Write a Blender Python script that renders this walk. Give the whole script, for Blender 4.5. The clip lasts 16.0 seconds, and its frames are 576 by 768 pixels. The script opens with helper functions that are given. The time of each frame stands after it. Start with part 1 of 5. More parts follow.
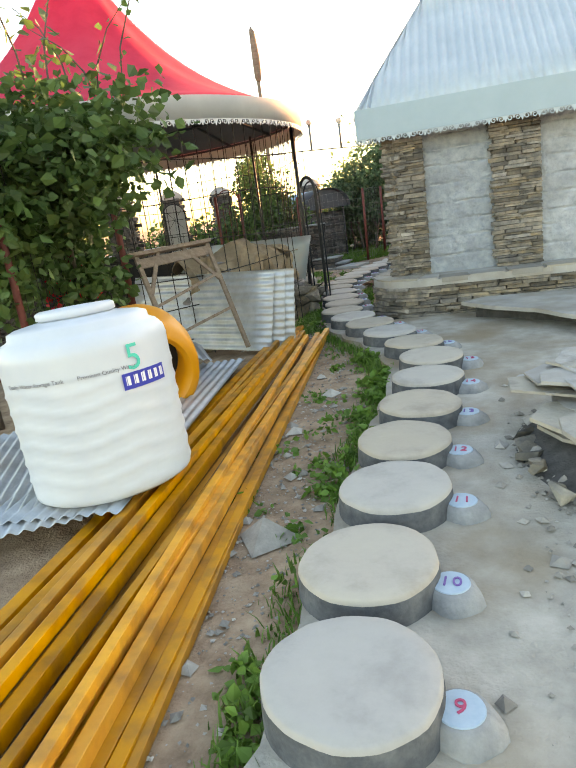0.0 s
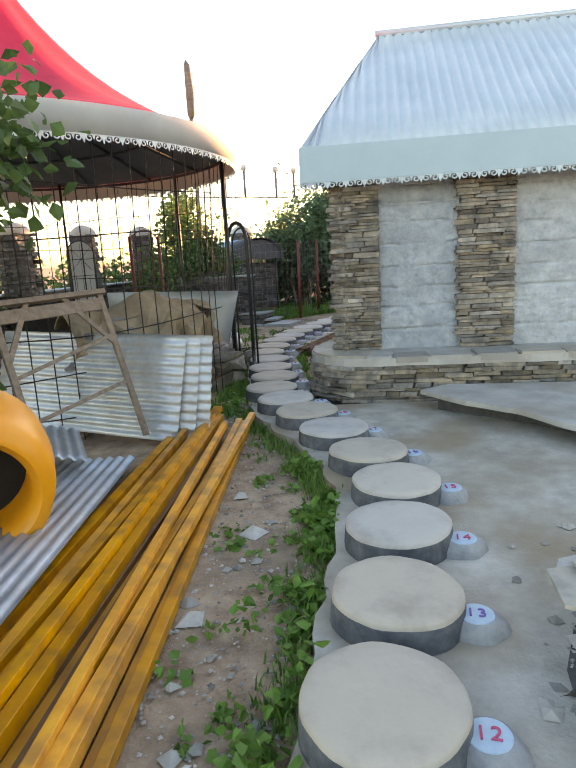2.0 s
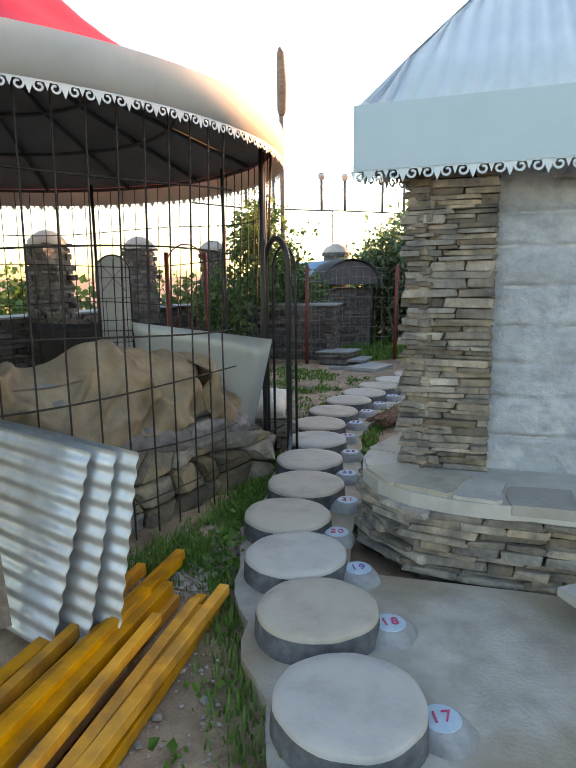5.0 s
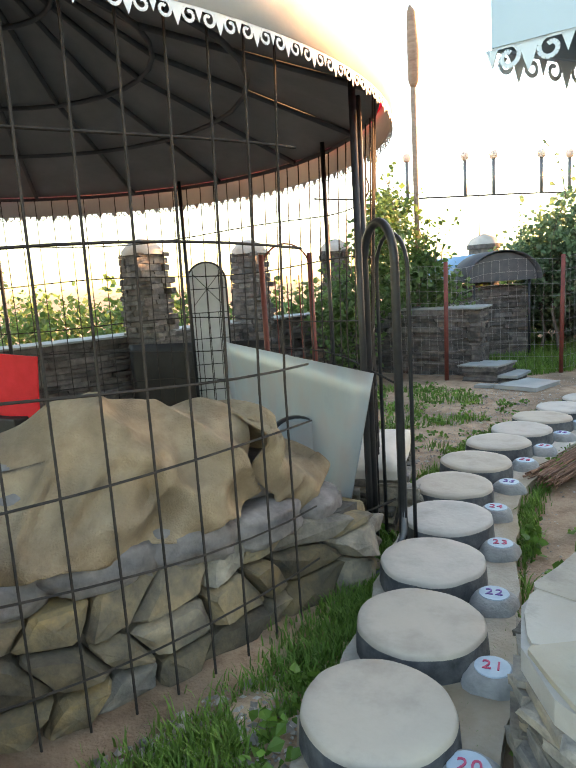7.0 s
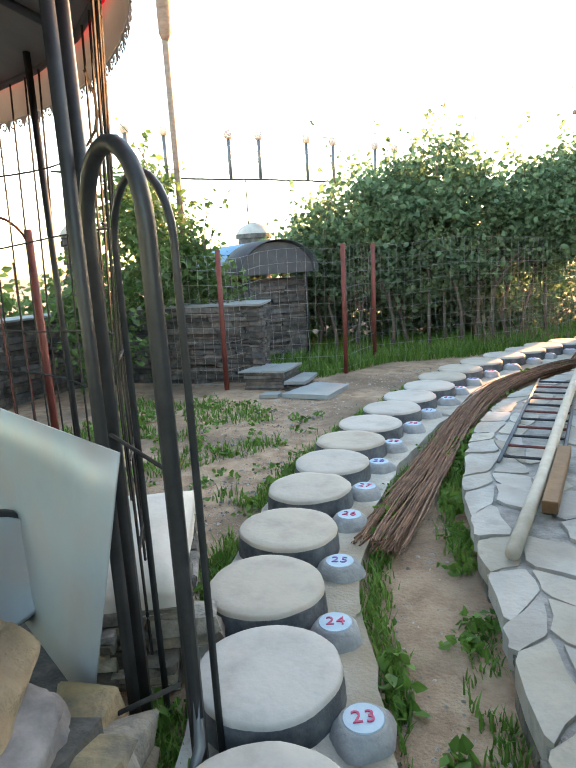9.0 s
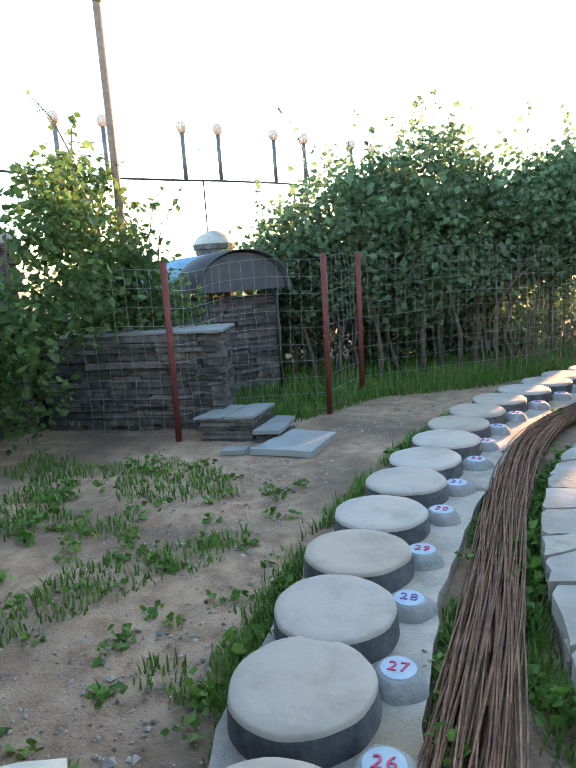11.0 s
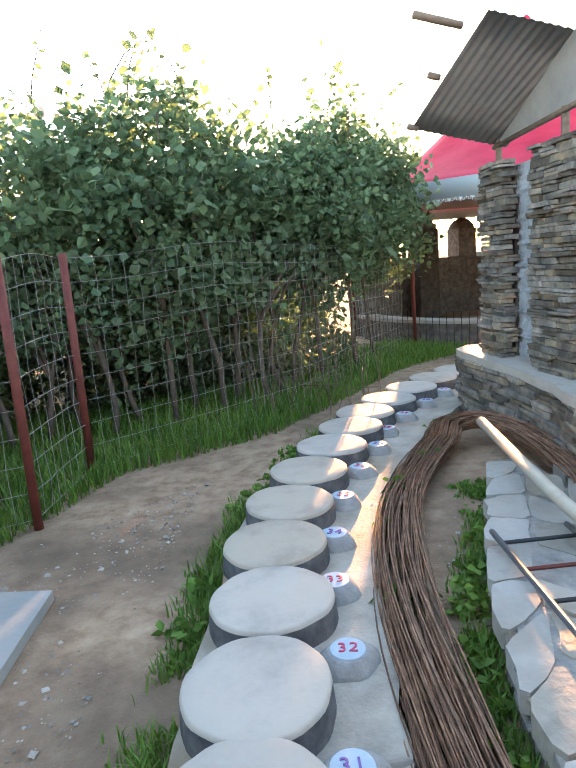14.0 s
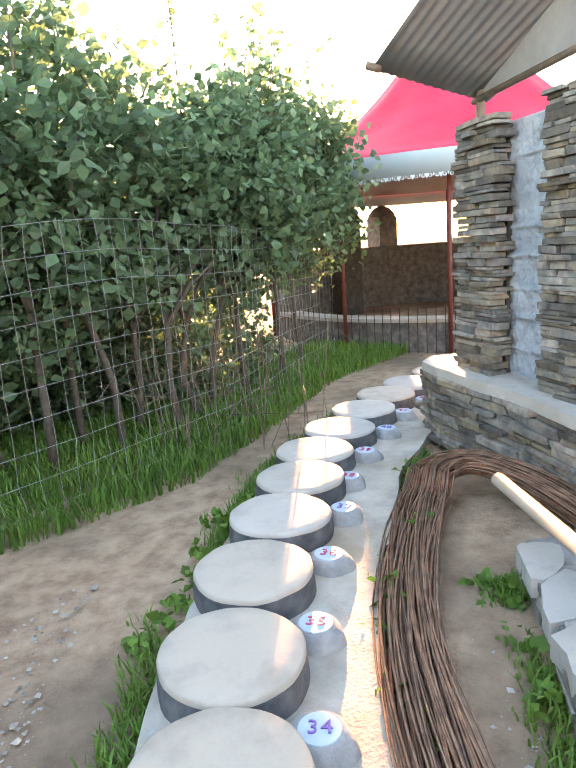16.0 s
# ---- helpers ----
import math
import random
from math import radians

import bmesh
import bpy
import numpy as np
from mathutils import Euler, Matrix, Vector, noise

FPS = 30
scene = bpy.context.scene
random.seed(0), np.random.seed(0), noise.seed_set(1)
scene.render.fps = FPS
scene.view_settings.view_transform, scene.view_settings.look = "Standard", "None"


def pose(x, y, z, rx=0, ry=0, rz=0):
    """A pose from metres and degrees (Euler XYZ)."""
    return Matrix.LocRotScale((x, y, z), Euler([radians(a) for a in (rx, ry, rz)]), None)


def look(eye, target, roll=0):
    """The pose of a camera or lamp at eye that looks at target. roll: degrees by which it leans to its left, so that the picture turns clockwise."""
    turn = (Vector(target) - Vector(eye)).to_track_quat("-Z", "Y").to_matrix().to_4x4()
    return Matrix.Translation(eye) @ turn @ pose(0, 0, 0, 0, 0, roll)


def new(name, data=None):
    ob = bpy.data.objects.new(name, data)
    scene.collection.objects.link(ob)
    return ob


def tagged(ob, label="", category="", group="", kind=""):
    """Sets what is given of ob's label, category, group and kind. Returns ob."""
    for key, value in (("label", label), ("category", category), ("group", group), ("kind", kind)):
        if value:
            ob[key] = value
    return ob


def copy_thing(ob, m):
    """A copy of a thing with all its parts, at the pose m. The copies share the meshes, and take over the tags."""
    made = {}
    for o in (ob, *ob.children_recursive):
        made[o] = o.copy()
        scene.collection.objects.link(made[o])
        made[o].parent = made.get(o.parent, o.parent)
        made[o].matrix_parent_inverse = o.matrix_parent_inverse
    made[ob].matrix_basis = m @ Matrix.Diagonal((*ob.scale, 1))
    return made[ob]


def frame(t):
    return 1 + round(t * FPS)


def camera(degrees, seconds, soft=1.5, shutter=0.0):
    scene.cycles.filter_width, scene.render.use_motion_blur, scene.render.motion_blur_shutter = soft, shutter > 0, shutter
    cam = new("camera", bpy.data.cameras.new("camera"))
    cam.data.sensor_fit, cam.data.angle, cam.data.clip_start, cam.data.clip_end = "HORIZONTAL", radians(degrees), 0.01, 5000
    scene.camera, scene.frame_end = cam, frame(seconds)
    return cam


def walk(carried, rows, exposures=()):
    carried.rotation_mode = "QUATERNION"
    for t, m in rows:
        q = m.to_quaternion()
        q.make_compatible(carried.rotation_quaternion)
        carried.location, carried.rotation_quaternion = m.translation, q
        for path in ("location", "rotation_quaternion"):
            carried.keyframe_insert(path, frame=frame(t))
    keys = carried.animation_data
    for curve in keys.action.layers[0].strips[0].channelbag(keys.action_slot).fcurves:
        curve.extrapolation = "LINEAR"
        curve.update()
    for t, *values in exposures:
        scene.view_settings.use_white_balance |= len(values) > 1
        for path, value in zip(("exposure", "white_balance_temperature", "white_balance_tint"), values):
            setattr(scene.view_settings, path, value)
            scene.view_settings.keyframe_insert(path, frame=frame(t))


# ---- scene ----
cam = camera(50.9, 16.0)
METRES, EYE, TILT, LEAN, TURN = 13.4, 1.5, 0.0, 0.0, 15.6
EXPOSURES = [(0.0, 2.85, 9200, 17), (1.5, 2.85, 8900, 21), (3.0, 2.52, 7500, 18), (5.5, 2.75, 8100, 18), (7.0, 3.3, 8400, 15), (8.5, 3.6, 8100, 12), (12.5, 2.95, 6400, 9), (14.0, 3.45, 7500, 15), (16.0, 4.0, 8100, 18)]
ROWS = [
    (0.0, 0.0, 0.0, 0.0, -2.22, -15.98, 7.8),
    (0.5, 0.0027, 0.0259, 0.0013, -4.9, -15.88, 6.99),
    (1.0, 0.0029, 0.0567, 0.003, -10.17, -14.41, 3.81),
    (1.5, 0.0061, 0.0866, 0.0035, -8.84, -13.18, 3.76),
    (2.0, 0.011, 0.119, 0.0026, -8.56, -12.24, 3.2),
    (2.5, 0.0182, 0.1522, 0.0046, -8.45, -10.68, 2.96),
    (3.0, 0.0285, 0.1833, 0.0087, -4.67, -8.22, 2.67),
    (5.5, 0.0826, 0.3406, 0.0099, 4.92, -10.76, 1.17),
    (6.0, 0.0836, 0.3721, 0.0084, 8.45, -10.58, 2.34),
    (6.5, 0.0831, 0.4019, 0.009, 11.52, -9.76, 3.38),
    (7.0, 0.083, 0.4325, 0.0099, 16.11, -9.53, 3.69),
    (7.5, 0.0805, 0.4643, 0.0072, 10.1, -10.92, 3.43),
    (8.0, 0.0779, 0.4937, 0.0066, 5.46, -11.74, 3.5),
    (8.5, 0.0735, 0.5228, 0.0081, 2.58, -11.3, 3.43),
    (9.0, 0.0713, 0.5546, 0.0069, -5.56, -11.44, 3.39),
    (9.2, 0.0722, 0.5672, 0.0069, -7.2, -11.65, 3.45),
    (11.3, 0.0855, 0.7003, 0.0069, -9.4, -10.15, 4.0),
    (11.5, 0.0874, 0.713, 0.0069, -11.81, -10.22, 4.12),
    (12.0, 0.0951, 0.7447, 0.0061, -17.46, -10.96, 4.63),
    (12.5, 0.1017, 0.7766, 0.0066, -23.04, -10.98, 4.82),
    (13.0, 0.1107, 0.8062, 0.0066, -27.91, -11.0, 5.14),
    (13.5, 0.1222, 0.8355, 0.0087, -29.39, -10.48, 4.96),
    (14.0, 0.1349, 0.865, 0.0063, -34.93, -11.44, 4.68),
    (14.5, 0.151, 0.8928, 0.0041, -38.84, -12.92, 4.47),
    (15.0, 0.1642, 0.9184, 0.0046, -41.62, -12.37, 4.74),
    (15.5, 0.177, 0.9432, 0.0055, -43.75, -12.59, 4.48),
    (16.0, 0.1921, 0.9604, 0.0048, -43.91, -12.96, 4.01),
]
walk(cam, [(t, pose(0, 0, EYE, TILT, LEAN, TURN) @ pose(METRES * x, METRES * y, METRES * z, 90 + pitch, roll, yaw)) for t, x, y, z, yaw, pitch, roll in ROWS],
     exposures=EXPOSURES)
# exposure and white balance are keyed with the walk
# ---- world and sun ----
SUN_AZ, SUN_EL = 31.5, 8.0
world = bpy.data.worlds.new("sky")
scene.world = world
world.use_nodes = True
wn = world.node_tree.nodes
sky = wn.new("ShaderNodeTexSky")
sky.sky_type = 'NISHITA'
sky.sun_disc = False
sky.sun_elevation, sky.sun_rotation = radians(SUN_EL), radians(SUN_AZ)
sky.air_density, sky.dust_density, sky.ozone_density = 1.0, 0.8, 1.5
bg = wn["Background"]
bg.inputs["Strength"].default_value = 0.15
world.node_tree.links.new(sky.outputs[0], bg.inputs["Color"])
sun = new("sun", bpy.data.lights.new("sun", 'SUN'))
sun.data.energy, sun.data.angle, sun.data.color = 4.0, radians(0.6), (1.0, 0.52, 0.25)
sun.matrix_world = look((0, 0, 0), (-math.sin(radians(SUN_AZ)), -math.cos(radians(SUN_AZ)), -math.tan(radians(SUN_EL))))


# ---- materials ----
def mat(name, cols, scale=6.0, rough=0.8, bump=0.3, bscale=40.0, metal=0.0, vary=0.0, island=False, translucent=0.0,
        dirt=None, dirt_scale=1.2, dirt_amt=0.5, stretch=(1, 1, 1), spec=0.4, coat=0.0, satvary=0.5):
    """Noise between colours, optional stain layer, fine bump, optional per-object variation."""
    m = bpy.data.materials.new(name)
    m.use_nodes = True
    nt = m.node_tree
    N, L = nt.nodes, nt.links
    b = N["Principled BSDF"]
    tc = N.new("ShaderNodeTexCoord")
    mp = N.new("ShaderNodeMapping")
    mp.inputs["Scale"].default_value = stretch
    geo = N.new("ShaderNodeNewGeometry")
    L.new(geo.outputs["Position"], mp.inputs["Vector"])
    n1 = N.new("ShaderNodeTexNoise")
    n1.inputs["Scale"].default_value, n1.inputs["Detail"].default_value, n1.inputs["Roughness"].default_value = scale, 8, 0.65
    L.new(mp.outputs[0], n1.inputs["Vector"])
    ramp = N.new("ShaderNodeValToRGB")
    e = ramp.color_ramp.elements
    while len(e) < len(cols):
        e.new(0.5)
    for i, c in enumerate(cols):
        e[i].position = 0.3 + 0.4 * i / max(1, len(cols) - 1)
        e[i].color = (*c, 1)
    L.new(n1.outputs["Fac"], ramp.inputs["Fac"])
    col = ramp.outputs["Color"]
    if dirt:
        n3 = N.new("ShaderNodeTexNoise")
        n3.inputs["Scale"].default_value, n3.inputs["Detail"].default_value = dirt_scale, 6
        L.new(geo.outputs["Position"], n3.inputs["Vector"])
        r3 = N.new("ShaderNodeValToRGB")
        r3.color_ramp.elements[0].position, r3.color_ramp.elements[1].position = 0.45, 0.65
        r3.color_ramp.elements[1].color = (dirt_amt, dirt_amt, dirt_amt, 1)
        L.new(n3.outputs["Fac"], r3.inputs["Fac"])
        mx = N.new("ShaderNodeMixRGB")
        mx.inputs["Color2"].default_value = (*dirt, 1)
        L.new(r3.outputs["Color"], mx.inputs["Fac"])
        L.new(col, mx.inputs["Color1"])
        col = mx.outputs["Color"]
    if vary:
        hsv = N.new("ShaderNodeHueSaturation")
        mr = N.new("ShaderNodeMapRange")
        mr.inputs["To Min"].default_value, mr.inputs["To Max"].default_value = 1 - vary, 1 + vary
        if island:
            L.new(geo.outputs["Random Per Island"], mr.inputs["Value"])
        else:
            oi = N.new("ShaderNodeObjectInfo")
            L.new(oi.outputs["Random"], mr.inputs["Value"])
            mr2 = N.new("ShaderNodeMath")
            mr2.operation = 'MULTIPLY_ADD'
            mr2.inputs[1].default_value, mr2.inputs[2].default_value = 7.31, 0.2
            L.new(oi.outputs["Random"], mr2.inputs[0])
            fr = N.new("ShaderNodeMath")
            fr.operation = 'FRACT'
            L.new(mr2.outputs[0], fr.inputs[0])
            ms = N.new("ShaderNodeMapRange")
            ms.inputs["To Min"].default_value, ms.inputs["To Max"].default_value = 1 - satvary, 1 + satvary
            L.new(fr.outputs[0], ms.inputs["Value"])
            L.new(ms.outputs[0], hsv.inputs["Saturation"])
        L.new(mr.outputs[0], hsv.inputs["Value"])
        L.new(col, hsv.inputs["Color"])
        col = hsv.outputs["Color"]
    L.new(col, b.inputs["Base Color"])
    b.inputs["Roughness"].default_value, b.inputs["Metallic"].default_value = rough, metal
    b.inputs["Specular IOR Level"].default_value = spec
    b.inputs["Coat Weight"].default_value = coat
    if bump:
        n2 = N.new("ShaderNodeTexNoise")
        n2.inputs["Scale"].default_value, n2.inputs["Detail"].default_value = bscale, 6
        L.new(mp.outputs[0], n2.inputs["Vector"])
        bp = N.new("ShaderNodeBump")
        bp.inputs["Strength"].default_value, bp.inputs["Distance"].default_value = bump, 0.01
        L.new(n2.outputs["Fac"], bp.inputs["Height"])
        L.new(bp.outputs[0], b.inputs["Normal"])
    if translucent:
        tr = N.new("ShaderNodeBsdfTranslucent")
        L.new(col, tr.inputs["Color"])
        ms = N.new("ShaderNodeMixShader")
        ms.inputs[0].default_value = translucent
        L.new(b.outputs[0], ms.inputs[1])
        L.new(tr.outputs[0], ms.inputs[2])
        L.new(ms.outputs[0], N["Material Output"].inputs["Surface"])
    return m


M_soil = mat("soil", [(0.20, 0.125, 0.08), (0.36, 0.245, 0.165), (0.48, 0.35, 0.24)], 7, 0.95, 1.0, 70, dirt=(0.14, 0.10, 0.07), dirt_scale=0.9, dirt_amt=0.75)
M_cement = mat("cement", [(0.28, 0.255, 0.22), (0.40, 0.37, 0.32), (0.52, 0.485, 0.43)], 4, 0.88, 0.6, 60, dirt=(0.27, 0.20, 0.125), dirt_scale=1.3, dirt_amt=0.85)
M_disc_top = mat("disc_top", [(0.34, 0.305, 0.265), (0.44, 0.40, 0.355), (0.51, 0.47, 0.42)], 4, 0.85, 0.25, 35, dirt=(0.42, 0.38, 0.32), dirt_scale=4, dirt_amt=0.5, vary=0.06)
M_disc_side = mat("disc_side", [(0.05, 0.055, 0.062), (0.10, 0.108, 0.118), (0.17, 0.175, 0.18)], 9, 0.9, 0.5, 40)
M_marker = mat("marker_cement", [(0.22, 0.225, 0.23), (0.36, 0.36, 0.355)], 14, 0.9, 0.6, 50)
M_marker_paint = mat("marker_paint", [(0.31, 0.43, 0.53), (0.42, 0.52, 0.60)], 20, 0.6, 0.1, 60)
M_ink_red = mat("ink_red", [(0.45, 0.05, 0.12), (0.55, 0.08, 0.16)], 30, 0.6, 0)
M_ink_violet = mat("ink_violet", [(0.14, 0.08, 0.30), (0.22, 0.12, 0.36)], 30, 0.6, 0)
M_stone = mat("slate_stone", [(0.09, 0.086, 0.082), (0.20, 0.178, 0.15), (0.34, 0.285, 0.22)], 9, 0.9, 0.9, 45, vary=0.5)
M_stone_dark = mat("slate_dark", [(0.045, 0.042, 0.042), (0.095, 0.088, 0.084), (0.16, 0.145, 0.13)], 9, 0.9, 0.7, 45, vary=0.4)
M_flag = mat("flagstone", [(0.25, 0.235, 0.21), (0.39, 0.365, 0.325), (0.48, 0.45, 0.40)], 5, 0.88, 0.8, 25, vary=0.22, dirt=(0.22, 0.19, 0.15), dirt_scale=5, dirt_amt=0.5)
M_slate_flag = mat("slate_flag", [(0.22, 0.24, 0.24), (0.32, 0.335, 0.33)], 3, 0.75, 0.3, 25, vary=0.15)
M_mortar = mat("mortar", [(0.05, 0.048, 0.045), (0.11, 0.105, 0.10)], 12, 0.95, 0.8, 40)
M_coping = mat("coping_cement", [(0.33, 0.32, 0.30), (0.45, 0.43, 0.40)], 5, 0.9, 0.6, 30, dirt=(0.25, 0.21, 0.16), dirt_scale=2, dirt_amt=0.6)
M_render = mat("grey_render", [(0.33, 0.36, 0.39), (0.42, 0.45, 0.48), (0.48, 0.51, 0.53)], 5, 0.92, 1.0, 28, dirt=(0.25, 0.27, 0.29), dirt_scale=2, dirt_amt=0.5)
M_render_block = mat("grey_block", [(0.27, 0.30, 0.33), (0.38, 0.41, 0.44), (0.46, 0.49, 0.51)], 11, 0.95, 1.0, 60, dirt=(0.24, 0.26, 0.28), dirt_scale=4, dirt_amt=0.5, vary=0.04)
M_roof = mat("roof_sheet", [(0.38, 0.45, 0.50), (0.50, 0.56, 0.60)], 1.5, 0.45, 0.05, 20, metal=0.25, spec=0.5)
M_fascia = mat("fascia_sheet", [(0.29, 0.39, 0.45), (0.35, 0.45, 0.51)], 1.5, 0.5, 0.05, 20, metal=0.1)
M_trim_blue = mat("trim_blue", [(0.44, 0.53, 0.58), (0.50, 0.58, 0.62)], 8, 0.5, 0)
M_galv = mat("galvanised", [(0.32, 0.355, 0.39), (0.52, 0.555, 0.59)], 7, 0.42, 0.08, 30, metal=0.55, dirt=(0.36, 0.30, 0.24), dirt_scale=3, dirt_amt=0.35)
M_red = mat("red_canvas", [(0.62, 0.02, 0.06), (0.74, 0.035, 0.09), (0.80, 0.06, 0.12)], 1.2, 0.7, 0.25, 6, translucent=0.35)
M_valance = mat("valance_canvas", [(0.45, 0.46, 0.47), (0.56, 0.57, 0.57)], 2, 0.7, 0.1, 12, translucent=0.2)
M_trim_white = mat("trim_white", [(0.55, 0.56, 0.57), (0.66, 0.66, 0.66)], 8, 0.6, 0)
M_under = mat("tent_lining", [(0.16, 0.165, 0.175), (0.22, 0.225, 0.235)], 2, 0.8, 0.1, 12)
M_rib = mat("tent_rib", [(0.05, 0.055, 0.065), (0.08, 0.085, 0.09)], 8, 0.6, 0)
M_wire = mat("fence_wire", [(0.018, 0.017, 0.017), (0.05, 0.042, 0.038)], 12, 0.75, 0.2, 60, spec=0.2)
M_black = mat("black_steel", [(0.012, 0.014, 0.017), (0.03, 0.032, 0.036)], 10, 0.45, 0.1, 50)
M_rustred = mat("red_oxide_steel", [(0.10, 0.022, 0.018), (0.17, 0.04, 0.03)], 10, 0.65, 0.2, 40)
M_rust = mat("rebar_rust", [(0.09, 0.047, 0.032), (0.20, 0.105, 0.066), (0.30, 0.17, 0.11)], 14, 0.75, 0.4, 90, vary=0.35, satvary=0.12)
M_yellow = mat("yellow_paint", [(0.46, 0.17, 0.006), (0.60, 0.245, 0.008), (0.66, 0.29, 0.012)], 5, 0.42, 0.1, 30, dirt=(0.14, 0.07, 0.03), dirt_scale=7, dirt_amt=0.5, vary=0.32, satvary=0.04)
M_brownbeam = mat("brown_beam", [(0.10, 0.05, 0.02), (0.20, 0.10, 0.04)], 6, 0.6, 0.2, 30)
M_tank = mat("white_plastic", [(0.53, 0.58, 0.65), (0.60, 0.64, 0.69)], 3, 0.35, 0.03, 15)
M_orange = mat("orange_plastic", [(0.72, 0.26, 0.01), (0.80, 0.32, 0.015)], 3, 0.4, 0.03, 15)
M_hollow_shade = mat("hollow_shade", [(0.01, 0.01, 0.01), (0.02, 0.018, 0.015)], 3, 0.9, 0)
M_blue = mat("blue_label", [(0.015, 0.03, 0.33), (0.02, 0.04, 0.38)], 8, 0.4, 0)
M_teal = mat("teal_print", [(0.0, 0.50, 0.40), (0.0, 0.55, 0.44)], 8, 0.4, 0)
M_white = mat("white_print", [(0.75, 0.76, 0.78), (0.8, 0.8, 0.82)], 8, 0.4, 0)
M_greyink = mat("grey_print", [(0.10, 0.10, 0.12), (0.16, 0.16, 0.18)], 8, 0.5, 0)
M_wood = mat("weathered_wood", [(0.14, 0.10, 0.075), (0.26, 0.20, 0.155)], 4, 0.85, 0.5, 20, stretch=(1, 6, 6))
M_hessian = mat("hessian", [(0.20, 0.145, 0.095), (0.31, 0.235, 0.16), (0.40, 0.315, 0.22)], 5, 0.95, 0.8, 120, dirt=(0.16, 0.125, 0.09), dirt_scale=3, dirt_amt=0.6)
M_bag = mat("grey_bag", [(0.10, 0.095, 0.10), (0.27, 0.255, 0.26)], 8, 0.8, 0.7, 30)
M_tarp = mat("black_tarp", [(0.006, 0.006, 0.007), (0.014, 0.014, 0.016)], 4, 0.55, 0.6, 8)
M_sheetmetal = mat("painted_sheet", [(0.25, 0.29, 0.33), (0.34, 0.39, 0.42)], 2, 0.45, 0.05, 10, metal=0.2, dirt=(0.33, 0.20, 0.17), dirt_scale=4, dirt_amt=0.3)
M_whitewash = mat("whitewash", [(0.46, 0.43, 0.39), (0.58, 0.55, 0.50)], 5, 0.85, 0.3, 25)
M_glass_white = mat("white_screen", [(0.52, 0.54, 0.55), (0.66, 0.67, 0.67)], 4, 0.5, 0, translucent=0.4)
M_bamboo = mat("bamboo_pole", [(0.42, 0.36, 0.28), (0.56, 0.50, 0.42)], 8, 0.6, 0.2, 20)
M_bark = mat("bark", [(0.07, 0.055, 0.045), (0.15, 0.12, 0.095)], 12, 0.95, 0.8, 30)
M_leaf = mat("leaf", [(0.05, 0.10, 0.03), (0.08, 0.15, 0.045), (0.12, 0.19, 0.055)], 2.5, 0.45, 0, translucent=0.45, vary=0.35, island=True)
M_leaf_blue = mat("bush_leaf", [(0.085, 0.15, 0.08), (0.12, 0.20, 0.105), (0.16, 0.24, 0.12)], 1.5, 0.4, 0, translucent=0.5, vary=0.4, island=True)
M_grass = mat("grass", [(0.065, 0.155, 0.022), (0.105, 0.22, 0.036), (0.16, 0.27, 0.05)], 1.8, 0.6, 0, translucent=0.3, vary=0.35, island=True)
M_dry = mat("dry_stem", [(0.13, 0.10, 0.07), (0.22, 0.17, 0.12)], 6, 0.9, 0, vary=0.3, island=True)
M_gravel = mat("gravel", [(0.22, 0.20, 0.18), (0.40, 0.37, 0.33)], 9, 0.95, 0.4, 60, vary=0.45, island=True)
M_plat_bed = mat("mortar_bed", [(0.14, 0.135, 0.13), (0.28, 0.27, 0.255), (0.42, 0.40, 0.37)], 7, 0.95, 1.0, 45)
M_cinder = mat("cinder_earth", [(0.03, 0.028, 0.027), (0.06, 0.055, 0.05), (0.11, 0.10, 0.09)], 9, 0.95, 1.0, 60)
M_galvwire = mat("galvanised_wire", [(0.20, 0.20, 0.20), (0.34, 0.33, 0.32)], 8, 0.6, 0)
M_thatch = mat("old_roof", [(0.24, 0.245, 0.25), (0.37, 0.375, 0.38)], 3, 0.8, 0.5, 20)
M_blueroof = mat("blue_roof", [(0.16, 0.33, 0.52), (0.26, 0.44, 0.62)], 2, 0.4, 0.05, 10)
M_globe = mat("globe_glass", [(0.55, 0.5, 0.47), (0.65, 0.6, 0.56)], 4, 0.3, 0, translucent=0.3)
M_steel = mat("grey_steel", [(0.09, 0.10, 0.115), (0.16, 0.175, 0.19)], 6, 0.5, 0.1, 30, metal=0.4)
M_flower = mat("red_flower", [(0.70, 0.01, 0.02), (0.8, 0.02, 0.04)], 8, 0.6, 0, translucent=0.3)


# ---- builders ----
def link(name, me, material, parent=None, label="", m=None):
    ob = new(name, me)
    if material and not me.materials:
        me.materials.append(material)
    if parent:
        ob.parent = parent
    if m is not None:
        ob.matrix_basis = m
    if label:
        ob["label"] = label
    return ob


def part(name, bm, material, parent=None, label="", m=None, smooth=False):
    me = bpy.data.meshes.new(name)
    bm.normal_update()
    bm.to_mesh(me)
    bm.free()
    if smooth:
        me.polygons.foreach_set("use_smooth", [True] * len(me.polygons))
    return link(name, me, material, parent, label, m)


